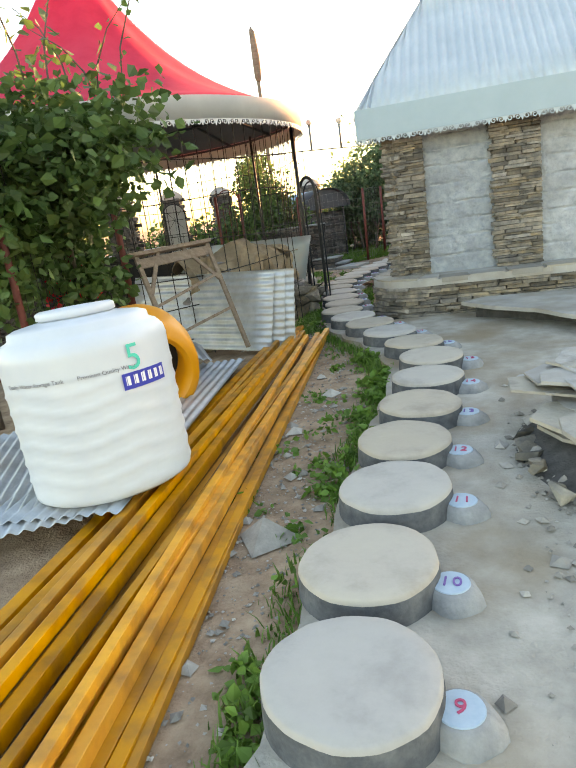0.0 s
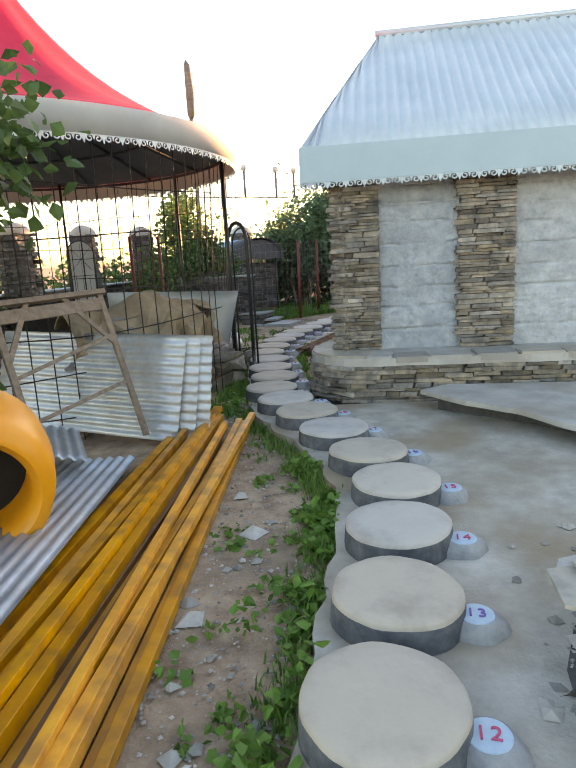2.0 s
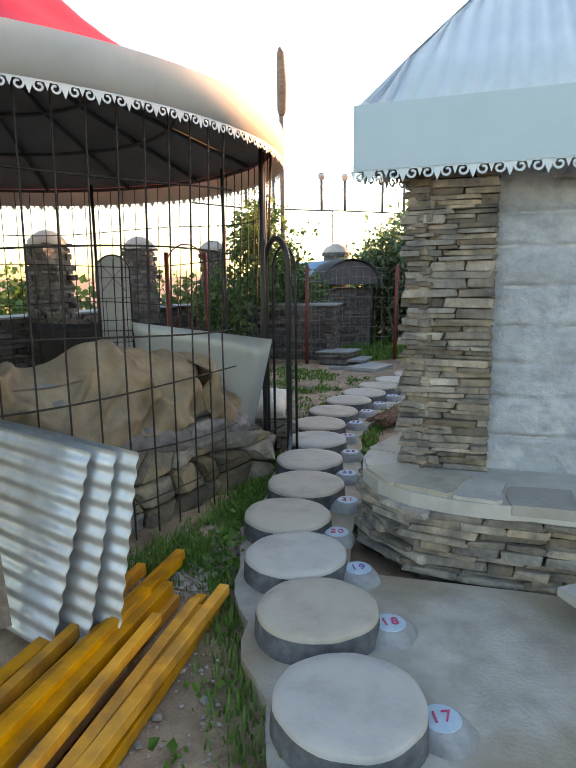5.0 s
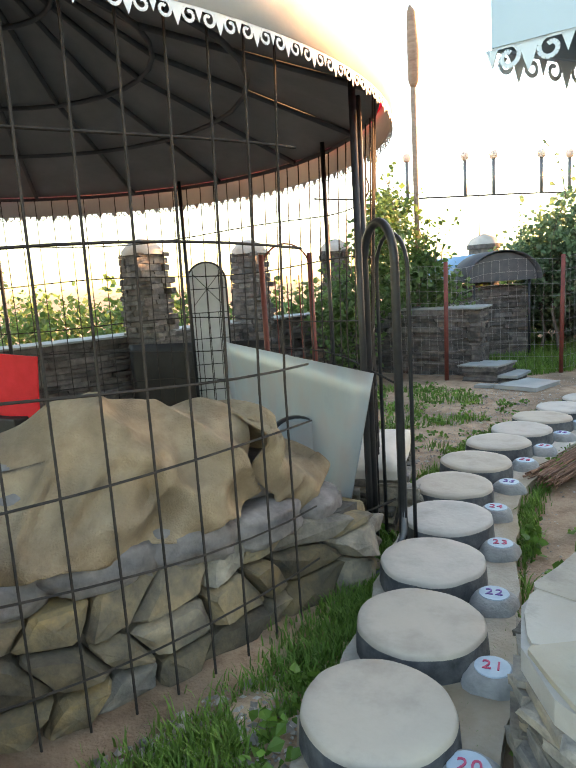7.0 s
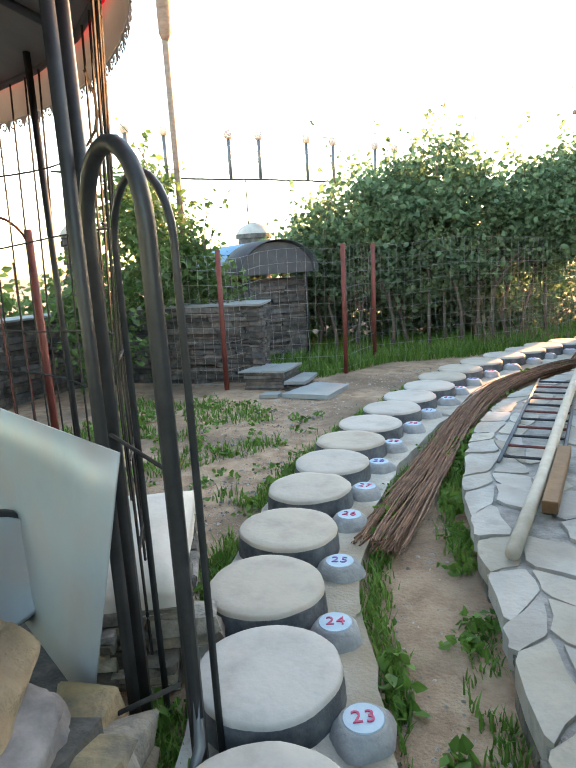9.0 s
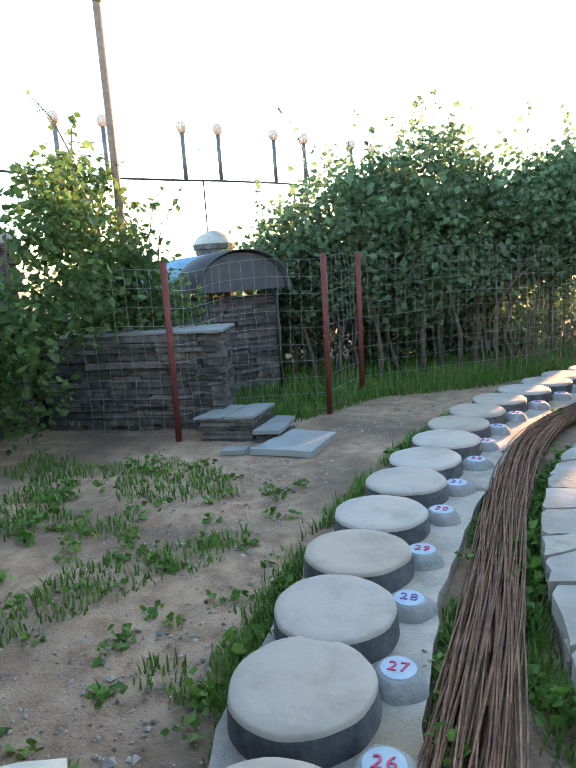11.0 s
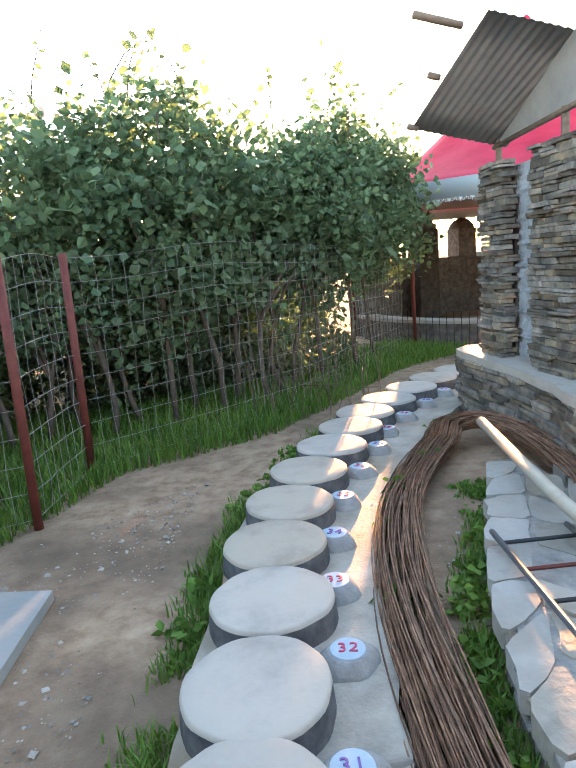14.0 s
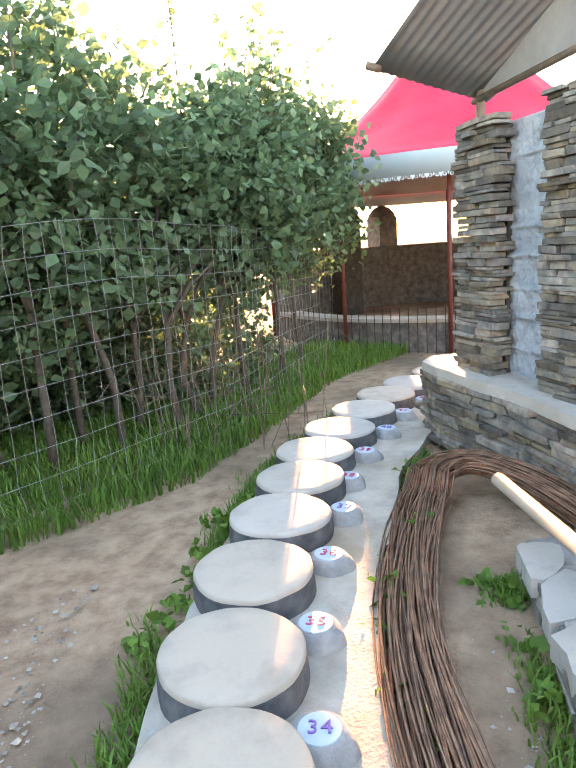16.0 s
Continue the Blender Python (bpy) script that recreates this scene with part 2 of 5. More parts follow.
def raw(name, verts, faces, material, parent=None, label="", m=None, smooth=False):
    me = bpy.data.meshes.new(name)
    me.from_pydata([tuple(v) for v in verts], [], [tuple(int(i) for i in f) for f in faces])
    me.update()
    if smooth:
        me.polygons.foreach_set("use_smooth", [True] * len(me.polygons))
    return link(name, me, material, parent, label, m)


def thing(name, m, label, category, group="", kind=""):
    ob = new(name)
    ob.matrix_basis = m
    ob.empty_display_size = 0.1
    return tagged(ob, label, category, group, kind)


def box_bm(x0, y0, z0, x1, y1, z1, bevel=0.0, bm=None):
    bm = bm or bmesh.new()
    r = bmesh.ops.create_cube(bm, size=1.0, matrix=Matrix.LocRotScale(((x0 + x1) / 2, (y0 + y1) / 2, (z0 + z1) / 2), None, (x1 - x0, y1 - y0, z1 - z0)))
    if bevel:
        es = list({e for v in r["verts"] for e in v.link_edges})
        bmesh.ops.bevel(bm, geom=es, offset=bevel, segments=2, affect='EDGES', profile=0.6)
    return bm


def prism_bm(poly, z0, z1, bm=None):
    """A flat polygon in plan, drawn up from z0 to z1."""
    bm = bm or bmesh.new()
    a = [bm.verts.new((x, y, z0)) for x, y in poly]
    b = [bm.verts.new((x, y, z1)) for x, y in poly]
    n = len(poly)
    bm.faces.new(list(reversed(a)))
    bm.faces.new(b)
    for i in range(n):
        bm.faces.new((a[i], a[(i + 1) % n], b[(i + 1) % n], b[i]))
    bmesh.ops.recalc_face_normals(bm, faces=bm.faces[:])
    return bm


def tube_arrays(points, r, sides=6):
    pts = [Vector(p) for p in points]
    V, F = [], []
    rs = r if isinstance(r, (list, tuple)) else [r] * len(pts)
    ref = Vector((0.31, 0.17, 0.93))
    for i, p in enumerate(pts):
        d = (pts[min(i + 1, len(pts) - 1)] - pts[max(i - 1, 0)]).normalized()
        u = d.cross(ref)
        u = (u if u.length > 1e-3 else d.cross(Vector((1, 0, 0)))).normalized()
        w = d.cross(u)
        for k in range(sides):
            a = 2 * math.pi * k / sides
            V.append(p + (u * math.cos(a) + w * math.sin(a)) * rs[i])
    for i in range(len(pts) - 1):
        for k in range(sides):
            a, b = i * sides + k, i * sides + (k + 1) % sides
            F.append((a, b, b + sides, a + sides))
    F.append(tuple(reversed(range(sides))))
    F.append(tuple(range((len(pts) - 1) * sides, len(pts) * sides)))
    return V, F


def tube(name, points, r, material, parent=None, label="", sides=6):
    V, F = tube_arrays(points, r, sides)
    return raw(name, V, F, material, parent, label, smooth=sides > 5)


def tubes(name, lines, r, material, parent=None, label="", sides=4):
    V, F = [], []
    for ln in lines:
        v, f = tube_arrays(ln, r, sides)
        o = len(V)
        V += v
        F += [tuple(i + o for i in q) for q in f]
    return raw(name, V, F, material, parent, label)


def lathe_bm(profile, seg=48, bm=None):
    bm = bm or bmesh.new()
    rings = []
    for r, z in profile:
        if r < 1e-5:
            rings.append([bm.verts.new((0, 0, z))])
        else:
            rings.append([bm.verts.new((r * math.cos(2 * math.pi * k / seg), r * math.sin(2 * math.pi * k / seg), z)) for k in range(seg)])
    for a, b in zip(rings, rings[1:]):
        for k in range(seg):
            k2 = (k + 1) % seg
            if len(a) == 1:
                bm.faces.new((a[0], b[k], b[k2]))
            elif len(b) == 1:
                bm.faces.new((a[k], a[k2], b[0]))
            else:
                bm.faces.new((a[k], a[k2], b[k2], b[k]))
    bmesh.ops.recalc_face_normals(bm, faces=bm.faces[:])
    return bm


def text_mesh(body, size, depth=0.002):
    cu = bpy.data.curves.new("writing", 'FONT')
    cu.body, cu.size, cu.extrude, cu.align_x, cu.align_y, cu.resolution_u = body, size, depth, 'CENTER', 'CENTER', 3
    ob = bpy.data.objects.new("writing", cu)
    scene.collection.objects.link(ob)
    bpy.context.view_layer.update()
    me = bpy.data.meshes.new_from_object(ob.evaluated_get(bpy.context.evaluated_depsgraph_get()))
    bpy.data.objects.remove(ob)
    return me


rng = random.Random(7)
nrg = np.random.default_rng(11)


def stone_mesh(seed, flat=1.0):
    r = random.Random(seed)
    bm = bmesh.new()
    bmesh.ops.create_cube(bm, size=1.0)
    bmesh.ops.bevel(bm, geom=bm.edges[:], offset=0.07, segments=1, affect='EDGES')
    for v in bm.verts:
        v.co.x += r.uniform(-.05, .05)
        v.co.z += r.uniform(-.09, .09) * flat
        v.co.y += r.uniform(-.07, .07)
    me = bpy.data.meshes.new("stone")
    bm.to_mesh(me)
    bm.free()
    return me


def stone_set(material, n=9, flat=1.0, seed=0):
    out = [stone_mesh(seed + i, flat) for i in range(n)]
    for me in out:
        me.materials.append(material)
    return out


STONES = stone_set(M_stone, 10, seed=10)
STONES_DARK = stone_set(M_stone_dark, 8, seed=40)


def masonry(parent, path, z0, z1, depth=0.1, h=(0.025, 0.075), w=(0.12, 0.36), stones=None, proud=0.02, name="stone"):
    """Courses of single stones along a line in plan; the outer face looks to the right of the line."""
    stones = stones or STONES
    pts = [Vector((x, y, 0)) for x, y in path]
    segs = [(a, b, (b - a).length) for a, b in zip(pts, pts[1:])]
    total = sum(s[2] for s in segs)
    z = z0
    count = 0
    while z < z1 - 0.01:
        hh = min(rng.uniform(*h), z1 - z)
        s = -rng.uniform(0, 0.06)
        while s < total - 0.01:
            ww = rng.uniform(*w)
            if total - s - ww < w[0] * 0.6:
                ww = total - s
            mid, acc = s + ww / 2, 0
            for a, b, ln in segs:
                if mid <= acc + ln or (a, b, ln) == segs[-1]:
                    d = (b - a).normalized()
                    p = a + d * (mid - acc)
                    break
                acc += ln
            n = Vector((d.y, -d.x, 0))
            off = rng.uniform(-proud, proud)
            q = p + n * (off - depth / 2)
            split = hh > 0.05 and rng.random() < 0.3
            for k in range(2 if split else 1):
                hk = hh / (2 if split else 1)
                ob = link(name, rng.choice(stones), None, parent)
                ob.matrix_basis = Matrix.Translation((q.x, q.y, z + hk * (k + 0.5))) @ Matrix.Rotation(math.atan2(d.y, d.x) + rng.uniform(-.04, .04), 4, 'Z') @ Matrix.Rotation(rng.uniform(-.025, .025), 4, 'Y') @ Matrix.Diagonal((ww * 0.985, depth, hk * 0.93, 1))
                count += 1
            s += ww
        z += hh
    return count


def leaves(centres, size, n_mat, name, parent=None, label="", up=0.3, jitter=0.5):
    """Many small folded leaves at the given points, in one mesh."""
    C = np.asarray(centres, float)
    n = len(C)
    d = nrg.normal(size=(n, 3))
    d[:, 2] = d[:, 2] * 0.6 - 0.25
    d /= np.linalg.norm(d, axis=1)[:, None]
    u = np.cross(d, nrg.normal(size=(n, 3)))
    u /= np.linalg.norm(u, axis=1)[:, None]
    w = np.cross(d, u)
    s = size * nrg.uniform(1 - jitter, 1 + jitter, n)[:, None]
    V = np.empty((n, 6, 3))
    V[:, 0] = C
    V[:, 1] = C + d * s * .4 + u * s * .42 + w * s * .1
    V[:, 2] = C + d * s * .8 + u * s * .22 + w * s * .05
    V[:, 3] = C + d * s * 1.05
    V[:, 4] = C + d * s * .8 - u * s * .22 + w * s * .05
    V[:, 5] = C + d * s * .4 - u * s * .42 + w * s * .1
    b = np.arange(n)[:, None] * 6
    F = np.concatenate([b + [[0, 1, 2, 3]], b + [[0, 3, 4, 5]]])
    me = bpy.data.meshes.new(name)
    me.from_pydata(V.reshape(-1, 3).tolist(), [], F.tolist())
    me.update()
    return link(name, me, n_mat, parent, label)


def blades(pts, h, width, material, name, parent=None, lean=0.5):
    P = np.asarray(pts, float)
    n = len(P)
    a = nrg.uniform(0, 2 * np.pi, n)
    hh = nrg.uniform(0.45, 1.1, n) * np.asarray(h)
    side = np.stack([np.cos(a), np.sin(a), np.zeros(n)], 1)
    fw = np.stack([-np.sin(a), np.cos(a), np.zeros(n)], 1)
    ln = nrg.uniform(0.1, lean, n) * hh
    up = np.array([0, 0, 1.0])
    wd = width * nrg.uniform(0.6, 1.4, n)[:, None]
    V = np.empty((n, 5, 3))
    V[:, 0] = P - side * wd
    V[:, 1] = P + side * wd
    mid = P + up * (hh * .6)[:, None] + fw * (ln * .35)[:, None]
    V[:, 2] = mid + side * wd * .8
    V[:, 3] = mid - side * wd * .8
    V[:, 4] = P + up * hh[:, None] + fw * ln[:, None]
    b = np.arange(n)[:, None] * 5
    me = bpy.data.meshes.new(name)
    me.from_pydata(V.reshape(-1, 3).tolist(), [], (b + [[0, 1, 2, 3]]).tolist() + (b + [[3, 2, 4]]).tolist())
    me.update()
    return link(name, me, material, parent)


def corrugated_bm(width, length, pitch=0.076, depth=0.018, cross=6, sag=0.0):
    """A corrugated sheet: waves across x, length along y, with real thickness."""
    bm = bmesh.new()
    nx, ny = int(width / pitch * 6), cross
    grid = {}
    for lay in (0, 1):
        for i in range(nx + 1):
            for j in range(ny + 1):
                x, y = width * i / nx, length * j / ny
                z = depth / 2 * math.sin(2 * math.pi * x / pitch) - lay * 0.0015 - sag * math.sin(math.pi * j / ny)
                grid[lay, i, j] = bm.verts.new((x, y, z))
    for i in range(nx):
        for j in range(ny):
            bm.faces.new([grid[0, a, b] for a, b in ((i, j), (i + 1, j), (i + 1, j + 1), (i, j + 1))])
            bm.faces.new([grid[1, a, b] for a, b in ((i, j + 1), (i + 1, j + 1), (i + 1, j), (i, j))])
    for i in range(nx):
        for j in (0, ny):
            bm.faces.new((grid[0, i, j], grid[1, i, j], grid[1, i + 1, j], grid[0, i + 1, j]))
    return bm


def frame3(o, xdir, ydir):
    """A pose with its origin at o, x along xdir and y near ydir."""
    x = Vector(xdir).normalized()
    z = x.cross(Vector(ydir)).normalized()
    y = z.cross(x)
    return Matrix(((x.x, y.x, z.x, o[0]), (x.y, y.y, z.y, o[1]), (x.z, y.z, z.z, o[2]), (0, 0, 0, 1)))


def scroll_trim(run, drop=0.075, pitch=0.17):
    """Fretwork edge: paired scrolls, a pointed drop and a little star, hung along the points and tangents of run(s)."""
    V, F = [], []

    def ribbon(line, half):
        for (x0, z0), (x1, z1) in zip(line, line[1:]):
            dx, dz = x1 - x0, z1 - z0
            ln = math.hypot(dx, dz) or 1
            nx, nz = -dz / ln * half, dx / ln * half
            o = len(V)
            V.extend([(x0 + nx, z0 + nz), (x1 + nx, z1 + nz), (x1 - nx, z1 - nz), (x0 - nx, z0 - nz)])
            F.append((o, o + 1, o + 2, o + 3))
    for sgn in (1, -1):
        sp = []
        for k in range(15):
            a = k / 14 * 2.1 * math.pi
            r = 0.029 - 0.02 * k / 14
            sp.append((sgn * (0.047 + r * math.cos(a + 1.9)), -0.032 + r * math.sin(a + 1.9)))
        ribbon(sp, 0.0055)
    ribbon([(-0.085, -0.004), (0.085, -0.004)], 0.007)
    o = len(V)
    V.extend([(-0.022, -0.008), (0.022, -0.008), (0.012, -0.045), (0.0, -drop), (-0.012, -0.045)])
    F.append((o, o + 4, o + 3, o + 2, o + 1))
    o = len(V)
    V.extend([(-0.10, -0.008), (-0.07, -0.008), (-0.085, -0.05)])
    F.append((o, o + 2, o + 1))
    return V, F


def hang_trim(name, place, length, material, parent, pitch=0.17):
    """place(s) gives the point on the edge at arc length s; the motif is bent along it."""
    V2, F2 = scroll_trim(None)
    V, F = [], []
    n = int(length / pitch)
    step = length / n
    for i in range(n):
        o = len(V)
        for x, z in V2:
            p = place((i + 0.5) * step + x * step / pitch)
            V.append((p[0], p[1], p[2] + z))
        F += [tuple(k + o for k in f) for f in F2]
    ob = raw(name, V, F, material, parent)
    sol = ob.modifiers.new("thick", 'SOLIDIFY')
    sol.thickness, sol.offset = 0.002, 0
    return ob


# ---- ground ----
def ground_sheet():
    xs = np.concatenate([[-900, -300, -100, -40, -20, -12], np.arange(-8, 6.01, 0.12), [9, 14, 22, 40, 100, 300, 900]])
    ys = np.concatenate([[-900, -300, -100, -40, -15, -6], np.arange(-2, 22.01, 0.12), [25, 30, 40, 70, 150, 400, 900]])
    V, F = [], []
    for y in ys:
        for x in xs:
            z = 0.0
            if -8.1 < x < 6.1 and -2.1 < y < 22.1:
                z = 0.02 + 0.03 * noise.noise(Vector((x * .8, y * .8, 0))) + 0.012 * noise.noise(Vector((x * 4, y * 4, 3)))
            V.append((x, y, z))
    w = len(xs)
    for j in range(len(ys) - 1):
        for i in range(w - 1):
            a = j * w + i
            F.append((a, a + 1, a + w + 1, a + w))
    g = raw("ground", V, F, M_soil, smooth=True)
    tagged(g, "trodden brown earth with small stones", "ground", kind="structure")


ground_sheet()

# stepping discs: number and place of the centre
DISCS = {9: (-0.33, 1.4), 10: (-0.34, 1.98), 11: (-0.28, 2.6), 12: (-0.27, 3.17), 13: (-0.2, 3.77), 14: (-0.16, 4.38), 15: (-0.14, 4.96), 16: (-0.3, 5.51),
         17: (-0.56, 6.06), 18: (-0.82, 6.59), 19: (-1.06, 7.06), 20: (-1.27, 7.54), 21: (-1.32, 8.1), 22: (-1.45, 8.65), 23: (-1.55, 9.22), 24: (-1.68, 9.78),
         25: (-1.68, 10.35), 26: (-1.65, 10.94), 27: (-1.56, 11.42), 28: (-1.47, 11.93), 29: (-1.34, 12.42), 30: (-1.16, 12.95), 31: (-0.99, 13.41), 32: (-0.78, 13.9),
         33: (-0.61, 14.38), 34: (-0.37, 14.84), 35: (-0.07, 15.3), 36: (0.28, 15.72), 37: (0.62, 16.1), 38: (0.93, 16.46), 39: (1.33, 16.77), 40: (1.77, 17.08),
         41: (2.2, 17.35), 42: (2.63, 17.53), 43: (3.15, 17.72)}
NUMS = sorted(DISCS)


def path_dir(n):
    a, b = DISCS.get(n - 1, DISCS[n]), DISCS.get(n + 1, DISCS[n])
    d = Vector((b[0] - a[0], b[1] - a[1], 0)).normalized()
    return d


def wobble_line(pts, amp, seed, step=0.12):
    out = []
    for (x0, y0), (x1, y1) in zip(pts, pts[1:]):
        n = max(1, int(math.hypot(x1 - x0, y1 - y0) / step))
        for i in range(n):
            x, y = x0 + (x1 - x0) * i / n, y0 + (y1 - y0) * i / n
            out.append((x + amp * noise.noise(Vector((x * 5, y * 5, seed))), y + amp * noise.noise(Vector((x * 5, y * 5, seed + 9)))))
    out.append(pts[-1])
    return out


# cement strip under the discs, and the yard that joins it
left_edge = [(-.60, -1.5), (-.58, 1.0), (-.55, 3.0), (-.47, 4.4), (-.50, 5.1), (-.73, 5.75), (-1.33, 6.9)]
left_edge += [(DISCS[n][0] - path_dir(n).y * .27, DISCS[n][1] + path_dir(n).x * .27) for n in range(20, 44)]
right_edge = [(DISCS[n][0] + path_dir(n).y * (.40 + max(0, n - 26) * .015), DISCS[n][1] - path_dir(n).x * (.40 + max(0, n - 26) * .015)) for n in range(20, 44)]
strip = wobble_line(left_edge, 0.05, 1) + list(reversed(wobble_line(right_edge, 0.035, 2)))
strip += [(-.80, 7.15), (0.1, 7.2), (7.5, 7.2), (7.5, -1.5)]
pav = part("pavement", prism_bm(strip, -0.05, 0.10), M_cement)
tagged(pav, "pale grey cement strip and yard floor", "pavement", kind="structure")


def disc_mesh(seed):
    """The pale trowelled top and the dark side of a slightly uneven cast disc."""
    r = random.Random(seed)
    seg = 44
    prof = [(1.03, 0.0), (1.02, .04), (1.0, .100), (.988, .114), (.955, .121), (.75, .1225), (.4, .1215), (0, .123)]
    ph = [r.uniform(0, 6.3) for _ in range(4)]
    V = []
    for rr, z in prof[:-1]:
        for k in range(seg):
            a = 2 * math.pi * k / seg
            q = .262 * rr * (1 + .018 * math.sin(2 * a + ph[0]) + .012 * math.sin(3 * a + ph[1]) + .007 * math.sin(7 * a + ph[2]) + .004 * math.sin(13 * a + ph[3]))
            x, y = q * math.cos(a), q * math.sin(a)
            V.append((x, y, z + (.004 * noise.noise(Vector((x * 9 + seed, y * 9, 0))) if z > .09 else 0)))
    V.append((0, 0, prof[-1][1]))
    out = []
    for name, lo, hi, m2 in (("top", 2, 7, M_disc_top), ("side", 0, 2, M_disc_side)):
        F = []
        for i in range(lo, min(hi, 6)):
            F += [(i * seg + k, i * seg + (k + 1) % seg, (i + 1) * seg + (k + 1) % seg, (i + 1) * seg + k) for k in range(seg)]
        if name == "top":
            F += [(6 * seg + k, 6 * seg + (k + 1) % seg, 7 * seg) for k in range(seg)]
        used = sorted({i for f in F for i in f})
        idx = {o: n2 for n2, o in enumerate(used)}
        me = bpy.data.meshes.new(name)
        me.from_pydata([V[i] for i in used], [], [tuple(idx[i] for i in f) for f in F])
        me.polygons.foreach_set("use_smooth", [True] * len(me.polygons))
        me.materials.append(m2)
        out.append(me)
    return out


disc_meshes = [disc_mesh(s) for s in range(6)]


def marker_bm(seed):
    r = random.Random(seed)
    ph = r.uniform(0, 6)
    bm = lathe_bm([(.115, 0), (.105, .03), (.082, .055), (.074, .06), (0, .061)], 20)
    for v in bm.verts:
        a = math.atan2(v.co.y, v.co.x)
        f = 1 + (.08 * math.sin(2 * a + ph) + .05 * math.sin(5 * a + ph)) * (1 if v.co.z < .05 else .2)
        v.co.x *= f
        v.co.y *= f
    return bm


for n in NUMS:
    x, y = DISCS[n]
    d = path_dir(n)
    ob = thing("stepping_disc", pose(x, y, 0.098, rz=(n * 77) % 360) @ Matrix.Rotation(radians(rng.uniform(-.8, .8)), 4, 'X'),
               "round cast concrete stepping disc with dark sides", "stepping stone", "stepping discs of the path")
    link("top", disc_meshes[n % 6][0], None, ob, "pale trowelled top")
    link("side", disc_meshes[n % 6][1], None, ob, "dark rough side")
    if n > 42:
        continue
    along = -.05 if n < 16 else -.05 - .25 * min(1, (n - 16) / 12)
    px, py = x + d.y * .30 + d.x * along, y - d.x * .30 + d.y * along
    yaw = math.degrees(math.atan2(d.y, d.x)) - 90
    mk = thing("number_marker", pose(px, py, 0.098, rz=yaw), f"small cement mound with painted number {n}", "number marker", "number markers of the path")
    part("mound", marker_bm(n), M_marker, mk, smooth=True)
    part("painted_plate", lathe_bm([(.068, 0), (.066, .004), (0, .0045)], 24), M_marker_paint, mk, "pale blue painted disc", m=pose(0, 0, .061))
    for i, ch_ in enumerate(str(n)):
        link("digit", text_mesh(ch_, .075), M_ink_violet if n % 3 == 1 else M_ink_red, mk, f"hand-painted digit {ch_}", m=pose((i - (len(str(n)) - 1) / 2) * .043, 0, .0675, 0, 0, rng.uniform(-6, 6)))

# ---- first hut ----
hut = thing("hut", pose(0, 0, 0), "stone and grey plaster hut with a pale sheet roof", "hut")
FRONT = 7.80
# walls run on unseen beyond x 4.4, added to keep sun off the yard
core = [(-.56, FRONT + .05), (7.3, FRONT + .05), (7.3, 11.2), (1.3, 11.2), (.35, 9.6)]
part("wall", prism_bm(core, .5, 2.45), M_render, hut, "rough grey cement-rendered wall")


def plaster(parent, o, d, w, z0, z1, seed):
    """A hand-rendered wall panel with lumps and uneven scored course lines."""
    nx, nz = 60, 150
    r2 = random.Random(seed)
    cuts, z = [], z0 + .2
    while z < z1:
        cuts.append(z)
        z += r2.uniform(.16, .23)
    nrm = Vector((d.y, -d.x, 0))
    V = []
    for j in range(nz + 1):
        for i in range(nx + 1):
            s, z = w * i / nx, z0 + (z1 - z0) * j / nz
            q = Vector((s * 3 + seed, z * 3, 0))
            h = .016 * noise.noise(q) + .013 * noise.noise(q * 4) + .011 * noise.noise(q * 12)
            for cz in cuts:
                dz = abs(z - cz - .012 * noise.noise(Vector((s * 4, cz * 9, seed))))
                if dz < .022:
                    h -= .045 * (1 - dz / .022) * max(0, .5 + noise.noise(Vector((s * 5, cz * 3, seed))))
            p = o + d * s + nrm * h
            V.append((p.x, p.y, z))
    F = [(j * (nx + 1) + i, j * (nx + 1) + i + 1, (j + 1) * (nx + 1) + i + 1, (j + 1) * (nx + 1) + i) for j in range(nz) for i in range(nx)]
    raw("plaster_panel", V, F, M_render_block, parent, "rough grey hand-rendered panel", smooth=True)


for x0, x1 in ((-.14, .64), (1.15, 1.94), (2.42, 3.2)):
    plaster(hut, Vector((x0 - .02, FRONT + .025, 0)), Vector((1, 0, 0)), x1 - x0 + .04, .515, 2.43, x0)
pil_x = ((-.60, -.14), (.64, 1.15), (1.94, 2.42), (3.2, 3.7))
for a, b in pil_x:
    part("pilaster_core", box_bm(a + .03, FRONT - .03, .5, b - .03, FRONT + .1, 2.42), M_mortar, hut)
    masonry(hut, [(a, FRONT - .08), (b, FRONT - .08)], .52, 2.42, .12, h=(.02, .058), w=(.1, .34), proud=.028)
masonry(hut, [(-.36, 8.24), (-.60, FRONT - .06)], .52, 2.42, .12, h=(.02, .058), w=(.1, .34), proud=.028)
# plinth with a rounded corner
pl = [(4.4, 7.25), (-.30, 7.24), (-.52, 7.28), (-.70, 7.42), (-.83, 7.62), (-.87, 7.85), (-.84, 8.1), (-.74, 8.36), (-.58, 8.66), (.2, 9.9), (.9, 11.0)]
plinth = thing("plinth", pose(0, 0, 0), "low dry-stone plinth with cement coping under the hut", "plinth")
# plinth follows the added, unseen stretch of hut to x 7.4
part("core", prism_bm([(x + .06 * (1 if x < 0 else 0), y + .06) for x, y in pl] + [(7.4, 11.0), (7.4, 7.31)], .0, .44), M_mortar, plinth)
